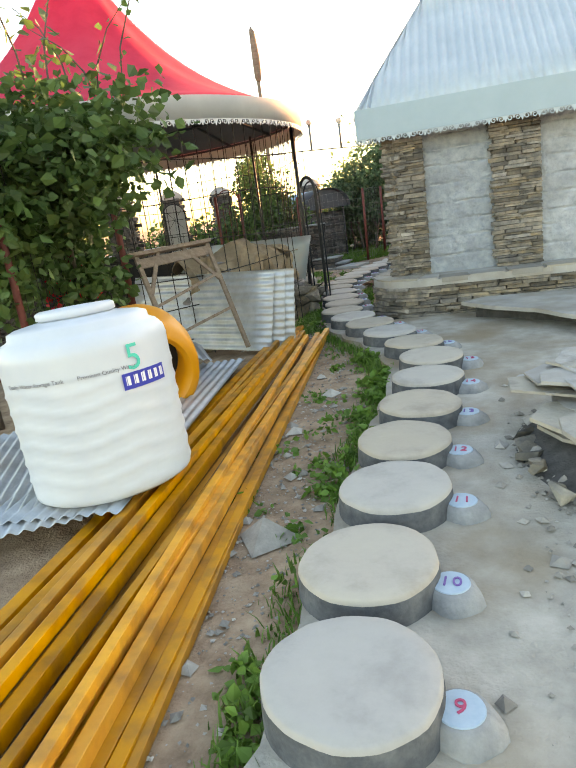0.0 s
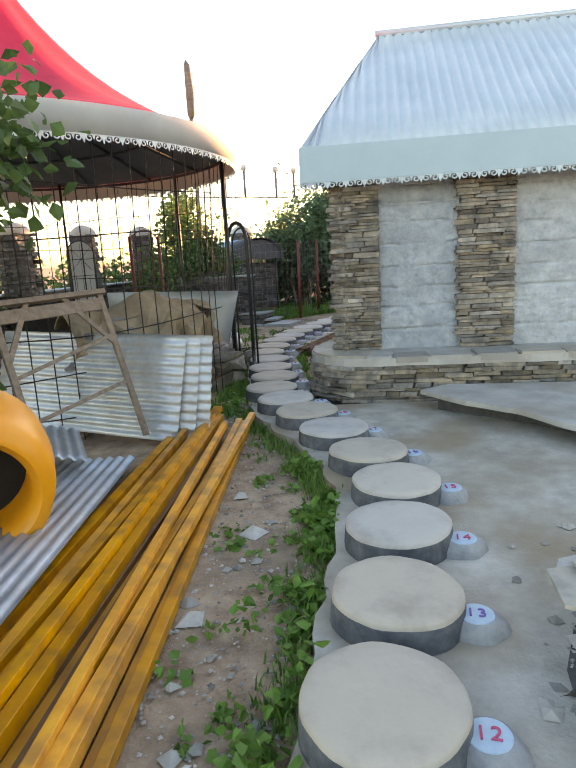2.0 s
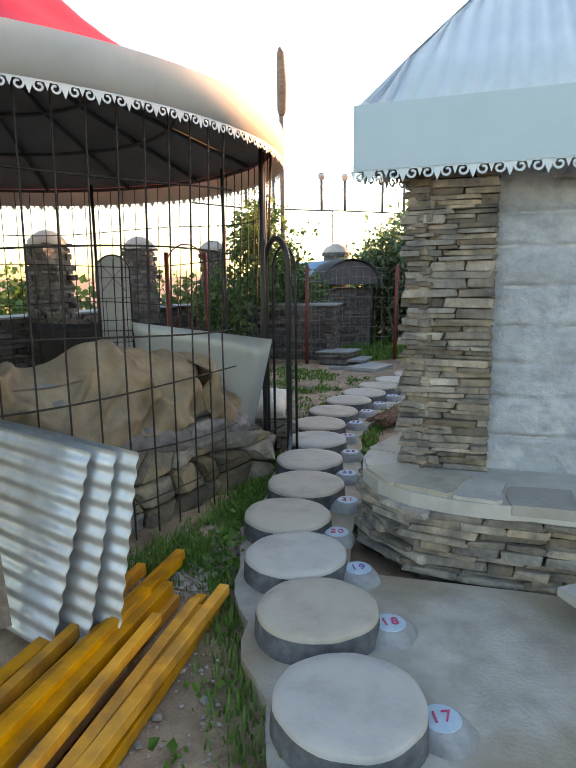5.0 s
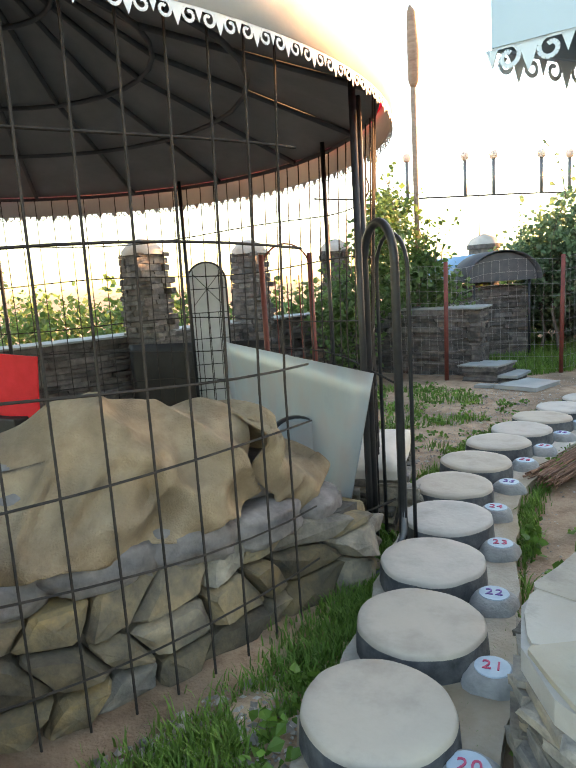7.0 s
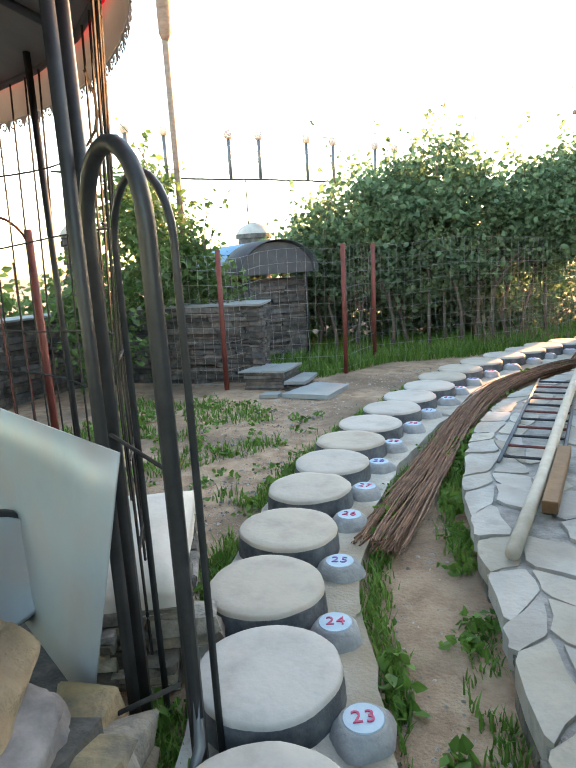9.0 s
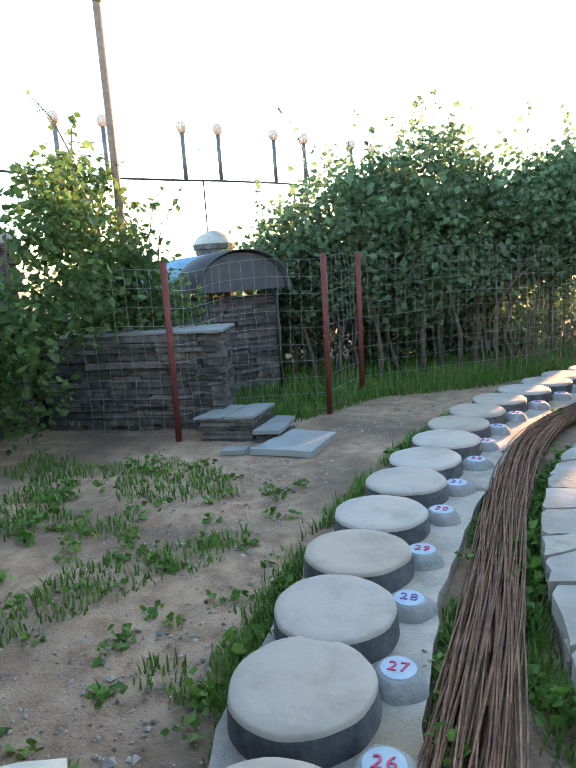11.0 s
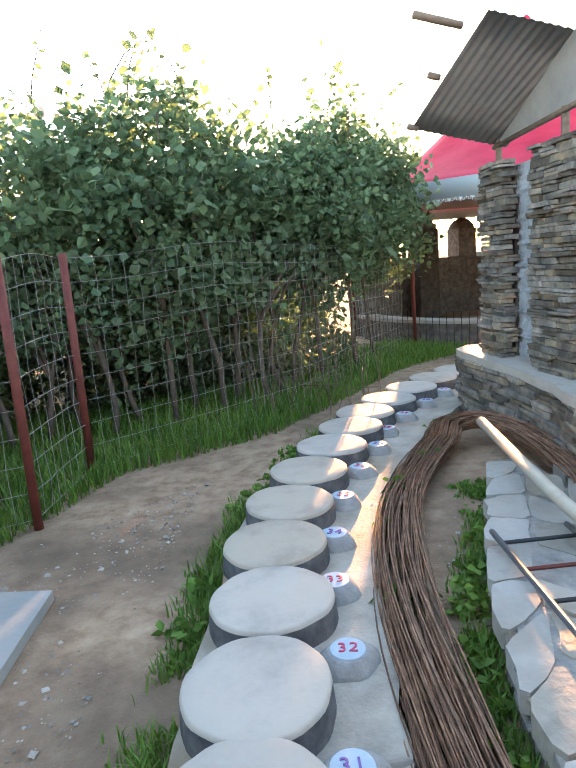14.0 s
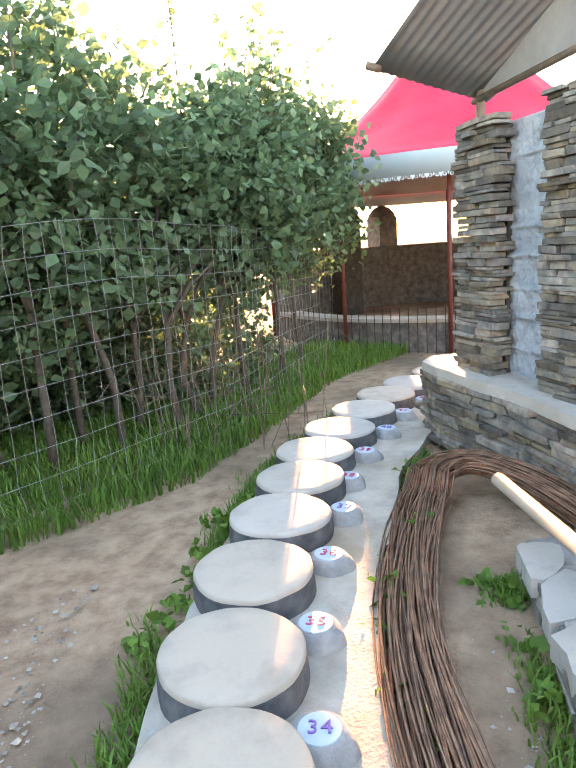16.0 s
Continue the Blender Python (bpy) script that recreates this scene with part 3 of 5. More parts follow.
part("coping", prism_bm(wobble_line(pl, .03, 4) + [(7.4, 11.0), (7.4, 7.25)], .44, .515), M_coping, plinth, "uneven grey cement coping")
masonry(plinth, list(reversed([(3.2, 7.25)] + pl[1:9])), .08, .45, .14, h=(.022, .06), w=(.12, .38), proud=.03)
cp = [Vector(p) for p in ((3.4, 7.26), (2.9, 7.26), (2.45, 7.26), (1.95, 7.25), (1.5, 7.25), (1.1, 7.25), (.7, 7.25), (.3, 7.25), (-.05, 7.25), (-.30, 7.26), (-.60, 7.36), (-.80, 7.62), (-.85, 7.95), (-.74, 8.34), (-.5, 8.78), (-.2, 9.28), (.12, 9.78))]
for a, b in zip(cp, cp[1:]):
    nn = Vector(((b - a).y, -(b - a).x)).normalized() * -1
    if nn.dot(Vector((.8, 8.6)) - a) < 0:
        nn = -nn
    dep = rng.uniform(.26, .38)
    cs = [a - nn * .02, b - nn * .02, b + nn * dep * .9, a + nn * dep]
    mid = sum(cs, Vector((0, 0))) / 4
    poly = []
    for c0, c1 in zip(cs, cs[1:] + cs[:1]):
        for t in (.08, .5, .92):
            p = mid + (c0.lerp(c1, t) - mid) * rng.uniform(.9, .99)
            poly.append((p.x + rng.uniform(-.012, .012), p.y + rng.uniform(-.012, .012)))
    part("coping_slab", prism_bm(poly, .47, rng.uniform(.522, .54)), M_flag if rng.random() < .7 else M_coping, plinth, "pale flat coping slab")
# roof
# eave and ridge past x 4.4 are an unseen extension that shades the yard
E1, E2, R1, R2 = Vector((-.87, 7.52, 2.46)), Vector((7.6, 7.36, 2.46)), Vector((-.04, 9.70, 4.03)), Vector((7.6, 9.53, 4.03))
xd = (E2 - E1).normalized()
yd = (R1 - E1)
yd = yd - xd * yd.dot(xd)
L = yd.length
m = frame3(E1, xd, yd)
bm = corrugated_bm((E2 - E1).length, L, .11, .034, 4)
run = (R1 - E1).dot(xd)
for v in bm.verts:
    lo = run * v.co.y / L
    if v.co.x < lo:
        v.co.x = lo
part("roof", bm, M_roof, hut, "pale blue-grey corrugated roof sheets", m=m, smooth=True)
raw("roof_side", [E1, R1, (1.4, 11.3, 2.46), E1 - Vector((0, 0, .02)), R1 - Vector((0, 0, .02)), (1.4, 11.3, 2.44)], [(0, 2, 1), (3, 4, 5), (0, 1, 4, 3), (1, 2, 5, 4), (0, 3, 5, 2)], M_roof, hut)
part("fascia", box_bm(0, -.012, -.30, (E2 - E1).length, 0, .02), M_fascia, hut, "plain pale blue fascia board", m=frame3(E1 - Vector((0, 0, 0)), xd, (0, 1, 0)))
part("fascia_side", box_bm(0, -.012, -.30, 4.1, 0, .02), M_fascia, hut, m=frame3(E1, (2.27, 3.78, 0), (-1, 0, 0)))
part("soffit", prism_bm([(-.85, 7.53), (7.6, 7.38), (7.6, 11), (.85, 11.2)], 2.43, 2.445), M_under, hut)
hang_trim("trim", lambda s: E1 + xd * s + Vector((0, -.008, -.295)), 8.4, M_trim_blue, hut)
hang_trim("trim", lambda s: E1 + Vector((2.27, 3.78, 0)).normalized() * s + Vector((0, 0, -.295)), 3.9, M_trim_blue, hut)
tube("ridge_cap", [R1 + Vector((-.05, 0, .02)), R2 + Vector((0, 0, .02))], .04, M_roof, hut, sides=8)
hang_trim("ridge_trim", lambda s: R1 + (R2 - R1).normalized() * s + Vector((0, -.03, .03)), 7.5, M_trim_blue, hut)

# ---- round tent ----
TC, TR, TZ1, TZ0 = Vector((-4.62, 8.5, 0)), 2.85, 2.80, 2.57
tent = thing("tent", pose(TC.x, TC.y, 0), "round red canvas canopy with grey fretwork valance on posts", "tent")


def canopy_bm(R, z1, top, seg=64):
    bm = bmesh.new()
    prof = [(R + .02, z1 - .02), (R, z1 + .02)]
    for i in range(1, 15):
        t = i / 14
        prof.append((R * (1 - t) + .05 * t, z1 + .02 + (top - z1) * (.35 * t + .65 * t ** 2.6)))
    prof.append((0, top + .05))
    bm = lathe_bm(prof, seg, bm)
    for v in bm.verts:
        a = math.atan2(v.co.y, v.co.x)
        r = math.hypot(v.co.x, v.co.y) / R
        v.co.z += .05 * math.cos(12 * a) * r * (1 - r) * 2.2
    return bm


part("canopy", canopy_bm(TR, TZ1, 5.3), M_red, tent, "faded red canvas roof", smooth=True)
part("valance", lathe_bm([(TR + .03, TZ1 + .01), (TR + .035, TZ0), (TR + .02, TZ0), (TR + .015, TZ1)], 96), M_valance, tent, "grey canvas valance band", smooth=True)
hang_trim("trim", lambda s: Vector(((TR + .03) * math.cos(s / TR), (TR + .03) * math.sin(s / TR), TZ0)), 2 * math.pi * TR, M_trim_white, tent)
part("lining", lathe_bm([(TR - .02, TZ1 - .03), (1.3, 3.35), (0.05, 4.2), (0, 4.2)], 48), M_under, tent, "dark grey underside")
for k in range(16):
    a = 2 * math.pi * k / 16
    c, s = math.cos(a), math.sin(a)
    tube("rib", [((TR - .03) * c, (TR - .03) * s, TZ1 - .06), (1.3 * c, 1.3 * s, 3.31), (.06 * c, .06 * s, 4.12)], .022, M_rib, tent)
for r, z in ((TR - .04, TZ1 - .06), (1.95, 3.03), (1.3, 3.30), (.65, 3.7)):
    tube("ring", [(r * math.cos(2 * math.pi * k / 32), r * math.sin(2 * math.pi * k / 32), z) for k in range(33)], .02, M_rib, tent)
for a in (-100, -62, 10, 55, 100, 145, 190, 230):
    c, s = math.cos(radians(a)), math.sin(radians(a))
    tube("post", [((TR - .12) * c, (TR - .12) * s, 0), ((TR - .12) * c, (TR - .12) * s, TZ1)], .022 if a != -62 else .04, M_rustred if a in (-100, -62) else M_black, tent)

fence = thing("fence", pose(TC.x, TC.y, 0), "thin welded rod fence curving round under the tent rim", "fence")
FR = 2.72
for k in range(92):
    a = radians(18) + (2 * math.pi - radians(22)) * k / 92
    c, s = math.cos(a), math.sin(a)
    wob = rng.uniform(-.015, .015)
    tube("rod", [(FR * c, FR * s, 0), ((FR + wob) * c, (FR + wob) * s, 1.2), ((FR + .06) * c, (FR + .06) * s, TZ0 + .15)], .0055, M_wire, fence, sides=4)
for z in (.25, .58, .95, 1.28, 1.78, 2.2):
    tube("rail", [(FR * math.cos(a), FR * math.sin(a), z + .03 * math.sin(a * 5 + z * 9)) for a in np.linspace(radians(18), 2 * math.pi - radians(4), 70)], .006, M_wire, fence, sides=4)

# ---- narrow arched gate beside the fence ----
def pt_along(a, b, t):
    return (a[0] + (b[0] - a[0]) * t, a[1] + (b[1] - a[1]) * t)


def arch_line(a, b, z_spring, z_top, n=12):
    out = [(a[0], a[1], 0.0)]
    for i in range(n + 1):
        ang = math.pi * (1 - i / n)
        x, y = pt_along(a, b, .5 + .5 * math.cos(ang))
        out.append((x, y, z_spring + (z_top - z_spring) * math.sin(ang)))
    out.append((b[0], b[1], 0.0))
    return out


gate = thing("gate", pose(0, 0, 0), "narrow black flat-bar gate arch standing half open", "gate")
GA, GB = (-1.95, 9.08), (-1.68, 8.86)
tube("gate_frame", arch_line(GA, GB, 1.70, 1.92), .024, M_black, gate, sides=8)
tube("gate_frame", [(x + .03, y + .10, z) for x, y, z in arch_line(GA, GB, 1.66, 1.86)], .012, M_black, gate)
tube("hinge_post", [(-1.98, 9.14, 0), (-1.98, 9.14, 2.62)], .022, M_black, gate, sides=8)
tube("foot_bar", [(-1.68, 8.86, .42), (-1.67, 8.84, .24), (-1.70, 8.72, .1), (-1.80, 8.62, .03)], .02, M_steel, gate, "bare steel curved foot")
tube("brace", [(-2.0, 9.1, 1.12), (-1.68, 8.86, 1.06)], .006, M_wire, gate)
tube("brace", [(-2.35, 8.9, .05), (-1.72, 8.86, .42)], .008, M_wire, gate)


# ---- stone heap and sacking behind the fence ----
def boulder_bm(seed, sx, sy, sz):
    """An angular broken stone: the hull of a few points, edges slightly worn."""
    r = random.Random(seed)
    bm = bmesh.new()
    for i in range(13):
        p = Vector([r.choice((-1, 1)) * r.uniform(.55, 1) if r.random() < .75 else r.uniform(-.6, .6) for _ in range(3)])
        bm.verts.new((p.x * sx * .62, p.y * sy * .62, p.z * sz * .62))
    h = bmesh.ops.convex_hull(bm, input=bm.verts[:])
    bmesh.ops.delete(bm, geom=[v for v in bm.verts if not v.link_faces], context='VERTS')
    bmesh.ops.bevel(bm, geom=bm.edges[:], offset=min(sx, sy, sz) * .05, segments=1, affect='EDGES')
    bmesh.ops.recalc_face_normals(bm, faces=bm.faces[:])
    return bm


M_heap = mat("heap_stone", [(0.075, 0.073, 0.07), (0.18, 0.155, 0.12), (0.34, 0.27, 0.18)], 5, 0.9, 1.0, 30, vary=0.5)
heap = thing("stone_heap", pose(0, 0, 0), "rough low wall of large broken stones behind the fence", "stone heap")


def face_r(a):
    return 2.64 + .21 * max(0, min(1, (a + 6) / 8))


def round_tent(a, r, z):
    return Vector((TC.x + r * math.cos(radians(a)), TC.y + r * math.sin(radians(a)), z))


A0, A1 = -50, 4
part("core", prism_bm([round_tent(a, face_r(a) - .1, 0).to_2d() for a in range(A0, A1 + 1, 3)] + [round_tent(a, 1.95, 0).to_2d() for a in range(A1 - 1, A0, -6)], 0, .44), M_mortar, heap)
hr = random.Random(23)
cols, levels = 10, (.0, .17, .34, .52)
cell = {}
for i in range(cols + 1):
    for j, z in enumerate(levels):
        shift = (.5 if j % 2 else 0)
        cell[i, j] = (A0 + (A1 - A0) * max(0, min(1, (i + hr.uniform(-.28, .28) + (shift - .25)) / cols)), max(0, z + hr.uniform(-.045, .045) * (j > 0) - .08 * (j == 3 and i > 7)))
for i in range(cols):
    for j in range(3):
        cs = [Vector(cell[q]) for q in ((i, j), (i + 1, j), (i + 1, j + 1), (i, j + 1))]
        mid = sum(cs, Vector((0, 0))) / 4
        out = hr.uniform(-.02, .05)
        tu, tv = hr.uniform(-.012, .012), hr.uniform(-.25, .25)
        ringp = []
        for a, b in zip(cs, cs[1:] + cs[:1]):
            for t in (.1, .5, .9):
                ringp.append(mid + (a.lerp(b, t) - mid) * hr.uniform(.88, .98))
        n = len(ringp)
        V = [round_tent(p.x, face_r(p.x) - .22, p.y) for p in ringp] + [round_tent(p.x, face_r(p.x) - .03 + out * .5, p.y) for p in ringp]
        V += [round_tent(q.x, face_r(q.x) + out + tu * (q.x - mid.x) + tv * (q.y - mid.y) + hr.uniform(-.008, .008), q.y) for q in [mid + (p - mid) * hr.uniform(.74, .88) for p in ringp]]
        V.append(round_tent(mid.x, face_r(mid.x) + out + .012, mid.y))
        F = [(k2 + o, (k2 + 1) % n + o, (k2 + 1) % n + n + o, k2 + n + o) for o in (0, n) for k2 in range(n)] + [(2 * n + k2, 2 * n + (k2 + 1) % n, 3 * n) for k2 in range(n)] + [tuple(reversed(range(n)))]
        raw("stone", V, F, M_heap, heap)
for q in range(7):
    part("end_stone", boulder_bm(130 + q, .2, .26, .13), M_heap, heap, m=Matrix.Translation(round_tent(5 + .8 * (q % 2), 2.74 - .13 * (q // 3), .07 + .12 * (q % 3))) @ Matrix.Rotation(hr.uniform(-.3, .3), 4, 'Z'))


def cloth(name, nx, ny, place, material, label, thick=.012, parent=None):
    V = [place(i / nx, j / ny) for j in range(ny + 1) for i in range(nx + 1)]
    F = [(j * (nx + 1) + i, j * (nx + 1) + i + 1, (j + 1) * (nx + 1) + i + 1, (j + 1) * (nx + 1) + i) for j in range(ny) for i in range(nx)]
    ob = raw(name, V, F, material, parent, label, smooth=True)
    so = ob.modifiers.new("thick", 'SOLIDIFY')
    so.thickness = thick
    return ob


def bag_bm(seed, sx, sy, sz):
    """A slumped, wrinkled paper bag."""
    bm = bmesh.new()
    bmesh.ops.create_icosphere(bm, subdivisions=4, radius=1.0)
    for v in bm.verts:
        c = v.co
        q = Vector([math.copysign(abs(k2) ** .6, k2) for k2 in c])
        w = noise.noise(Vector((q.x * 1.6, q.y * 1.6 + seed, q.z * 1.6)))
        f2 = 1 - abs(noise.noise(Vector((q.x * 2.2 + seed, q.y * 3.5, q.z * 2))))
        k3 = 1 + .12 * w + .10 * (f2 ** 5 - .3)
        v.co = Vector((q.x * sx * k3, q.y * sy * k3, q.z * sz * (k3 + .1 * w)))
    return bm


for i, (a, r, z, w, h) in enumerate(((-44, 2.42, .60, .24, .10), (-36, 2.44, .58, .25, .10), (-27, 2.45, .59, .25, .10), (-18, 2.45, .57, .25, .10), (-9, 2.47, .52, .24, .10), (0, 2.50, .46, .2, .09),
                                    (-40, 2.30, .80, .26, .12), (-29, 2.32, .82, .27, .13), (-18, 2.34, .80, .27, .13), (-8, 2.34, .72, .22, .11), (-22, 2.2, .95, .25, .09), (-34, 2.2, .94, .25, .08))):
    bg_ob = part("cement_bag", bag_bm(60 + i, .2, w, h), M_bag, smooth=True, m=Matrix.Translation(round_tent(a, r, z)) @ Matrix.Rotation(radians(a + hr.uniform(-6, 6)), 4, 'Z') @ Matrix.Rotation(hr.uniform(-.12, .12), 4, 'X'))
    tagged(bg_ob, "grey dusty cement bag piled on the stones", "cement bag", "bags on the heap")


def drape(u, v, a0, a1, top, hem, seed):
    """Cloth lying back over the bags (v low) and hanging down in front of them (v high)."""
    a = a0 + (a1 - a0) * u
    wob = noise.noise(Vector((u * 4, seed, 0)))
    zt, zh = top(u) + .04 * wob, hem(u) + .07 * noise.noise(Vector((u * 7, seed, 4)))
    if v < .35:
        t = v / .35
        r, z = 1.98 + .34 * t, zt - .16 * (1 - t) ** 2
    else:
        t = (v - .35) / .65
        r, z = 2.32 + .29 * math.sin(min(1, t * 1.35) * 1.57), zt - (zt - zh) * (t ** 1.5)
    hang = max(0, (v - .3) / .7)
    q = Vector((a * .045, z * 1.0, seed))
    warp = noise.noise(q * 1.7) * 3.0
    f1 = math.sin(a * .42 + warp + 2.2 * (v - .5))
    f2 = 1 - abs(noise.noise(Vector((a * .11 + z * 1.8, z * 1.3, seed + 3))))
    f3 = 1 - abs(noise.noise(Vector((a * .2 - z * 3.2, z * 2.4, seed + 8))))
    d = .035 * f1 * (.3 + .7 * hang) + .20 * (f2 ** 4 - .5) * (.5 + .5 * hang) + .09 * (f3 ** 5 - .35) + .06 * noise.noise(Vector((a * .09, v * 2.5, seed)))
    return round_tent(a + .5 * f1 * hang, min(r + d * .8, 2.685 + .01 * f1), z + d * (.6 if v < .6 else .25))


sk = cloth("sacking", 170, 90, lambda u, v: drape(u, v, -47, -9.5, lambda q: 1.10 + .06 * math.sin(q * 3.1) - .18 * max(0, .25 - q), lambda q: .66 - .08 * q + .16 * max(0, q - .86) / .14, 1.3), M_hessian, "", .014)
tagged(sk, "brown hessian sacking draped over piled cement bags", "sacking")
sk2 = cloth("sacking", 80, 80, lambda u, v: drape(u, v, -10.5, 5, lambda q: 1.08 - .34 * min(1, q * 1.25), lambda q: .84 - .38 * min(1, q * 2.6), 7.7), M_hessian, "", .014)
tagged(sk2, "brown hessian sacking tail hanging off the heap", "sacking")
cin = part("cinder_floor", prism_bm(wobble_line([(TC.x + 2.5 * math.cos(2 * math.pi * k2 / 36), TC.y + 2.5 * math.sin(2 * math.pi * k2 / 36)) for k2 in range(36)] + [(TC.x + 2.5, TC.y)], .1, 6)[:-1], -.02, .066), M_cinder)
tagged(cin, "dark cinder and earth floor under the tent", "floor", kind="structure")

# ---- inside the tent ----
sheet = cloth("metal_sheet", 12, 6, lambda u, v: (-4.32 + 2.5 * u - .25 * (1 - v) * u, 10.75 - 1.9 * u + .1 * (1 - v), .22 + (.86 + .04 * u) * v - .0 * u), M_sheetmetal, "", .006)
tagged(sheet, "leaning pale blue-grey painted metal sheet", "metal sheet")
tyre = thing("tyre", pose(-2.62, 9.30, .50, 78, 0, 48), "worn black tyre with a dull plate leaning on the metal sheet", "tyre")
part("tread", lathe_bm([(.14, -.05), (.19, -.06), (.225, -.045), (.235, 0), (.225, .045), (.19, .06), (.14, .05), (.14, -.05)], 36), M_black, tyre, smooth=True)
part("plate", lathe_bm([(0, .060), (.16, .062), (.195, .074), (.21, .078), (.21, .066), (.16, .05), (0, .05)], 36), M_sheetmetal, tyre, "dull grey round plate", smooth=True)
blk = thing("stone_bench", pose(0, 0, 0), "small stone bench with a whitewashed top", "bench")
BM = frame3((-2.09, 9.33, 0), (.96, .27, 0), (-.42, .9, 0))
bm = box_bm(-.185, 0, .33, .185, 1.02, .46)
bmesh.ops.subdivide_edges(bm, edges=bm.edges[:], cuts=5, use_grid_fill=True)
for v in bm.verts:
    q = v.co
    ex, ey = abs(q.x) / .185, abs(q.y - .51) / .51
    if q.z > .35:
        q.z -= .05 * max(ex ** 6, ey ** 10) - .012 * noise.noise(q * 7)
    q.x += .014 * noise.noise(q * 6 + Vector((3, 0, 0)))
    q.y += .016 * noise.noise(q * 6 + Vector((0, 5, 0)))
part("top", bm, M_whitewash, blk, "rounded whitewashed slab", m=BM, smooth=True)
part("core", box_bm(-.13, .05, 0, .13, .97, .34), M_mortar, blk, m=BM)


def on_bench(x, y):
    p = BM @ Vector((x, y, 0))
    return (p.x, p.y)


masonry(blk, [on_bench(-.18, 1.0), on_bench(-.18, .0), on_bench(.18, .0), on_bench(.18, 1.0)], .02, .34, .12, h=(.04, .085), w=(.12, .3), proud=.03)
tarp = cloth("black_tarp", 30, 8, lambda u, v: (-6.1 + 1.7 * u + .05 * noise.noise(Vector((u * 9, v * 3, 0))), 11.15 + .5 * u, .02 + .98 * v), M_tarp, "", .01)
tagged(tarp, "black plastic tarpaulin hung along the stone wall", "tarpaulin")
part_red = part("red_sheet", box_bm(-.32, -.012, 0, .32, .012, .62, .005), M_flower, m=pose(-6.0, 9.4, .5, 0, 6, 20))
tagged(part_red, "bright red plastic sheet standing inside the tent", "plastic sheet")
part_red2 = part("plastic_stand", box_bm(-.2, -.15, 0, .2, .15, .5, .02), M_tarp, m=pose(-6.0, 9.45, 0))
tagged(part_red2, "low dark box under the red sheet", "box")
arch = thing("arched_screen", pose(-4.98, 11.38, 0, 0, 0, 40), "white arched screen in a black wire frame", "screen")
av = [(-.22, 0)] + [(-.22 * math.cos(math.pi * i / 16), 1.70 + .22 * math.sin(math.pi * i / 16)) for i in range(17)] + [(.22, 0)]
bm = bmesh.new()
fs = bm.faces.new([bm.verts.new((x, 0, z)) for x, z in av])
r = bmesh.ops.extrude_face_region(bm, geom=[fs])
for v in r["geom"]:
    if isinstance(v, bmesh.types.BMVert):
        v.co.y += .01
part("screen", bm, M_glass_white, arch, "white translucent sheet")
tube("frame", [(x, -.01, z) for x, z in av], .012, M_black, arch)
for z in (.45, .75, 1.05, 1.35, 1.62):
    tube("bar", [(-.22, -.012, z), (.22, -.012, z)], .005, M_black, arch, sides=4)
for x in (-.11, 0, .11):
    tube("bar", [(x, -.012, 0), (x, -.012, 1.35)], .005, M_black, arch, sides=4)
for k in range(8):
    a = math.pi * k / 4
    tube("spoke", [(0, -.012, 1.62), (.22 * math.cos(a), -.012, 1.62 + .25 * math.sin(a))], .004, M_black, arch, sides=4)
rg = thing("red_gate", pose(0, 0, 0), "red oxide steel gate posts with an arched top bar", "gate")
for x, y in ((-3.95, 11.0), (-3.62, 11.4)):
    tube("post", [(x, y, 0), (x, y, 1.92)], .028, M_rustred, rg, sides=8)
tube("arch_bar", arch_line((-3.95, 11.0), (-3.62, 11.4), 1.75, 2.02)[1:-1], .01, M_rustred, rg)
for t in (.25, .5, .75):
    x, y = pt_along((-3.95, 11.0), (-3.62, 11.4), t)
    tube("bar", [(x, y, .1), (x, y, 1.7)], .006, M_rustred, rg, sides=4)

# ---- stone boundary wall with pillars beyond the tent ----
bw = thing("boundary_wall", pose(0, 0, 0), "dark dry-stone boundary wall of thin slabs", "stone wall")
wl = [(-7.6, 8.2), (-6.75, 10.6), (-6.35, 12.2), (-5.95, 13.9), (-5.35, 15.6), (-4.8, 15.35), (-2.85, 15.1)]
wl2 = [(-9, 8.2), (-7.2, 11), (-6.4, 14.5), (-5.4, 16.1), (-3.0, 15.9)]
part("core", prism_bm([(x - .06, y + .06) for x, y in wl] + [(-2.92, 15.9), (-5.4, 16.2), (-6.5, 14.4), (-7.3, 11), (-8.3, 8.2)], 0, 1.02), M_mortar, bw)
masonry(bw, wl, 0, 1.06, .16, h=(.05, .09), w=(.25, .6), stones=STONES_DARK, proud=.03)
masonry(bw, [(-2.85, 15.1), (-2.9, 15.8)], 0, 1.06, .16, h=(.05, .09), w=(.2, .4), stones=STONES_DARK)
part("coping", prism_bm(wobble_line([(-2.8, 15.05), (-5.3, 15.45), (-6.0, 13.6), (-6.75, 10.6), (-7.6, 8.2)], .05, 3) + [(-8.2, 8.2), (-7.2, 11), (-6.4, 14.4), (-5.4, 16.1), (-2.85, 15.85)], 1.06, 1.085), M_slate_flag, bw, "flat grey slabs along the top")
wp0 = thing("wall_pillar", pose(-6.31, 11.75, 0), "square dry-stone pillar with a domed cap", "pillar", "pillars of the boundary wall")
part("core", box_bm(-.19, -.19, 0, .19, .19, 2.1), M_mortar, wp0)
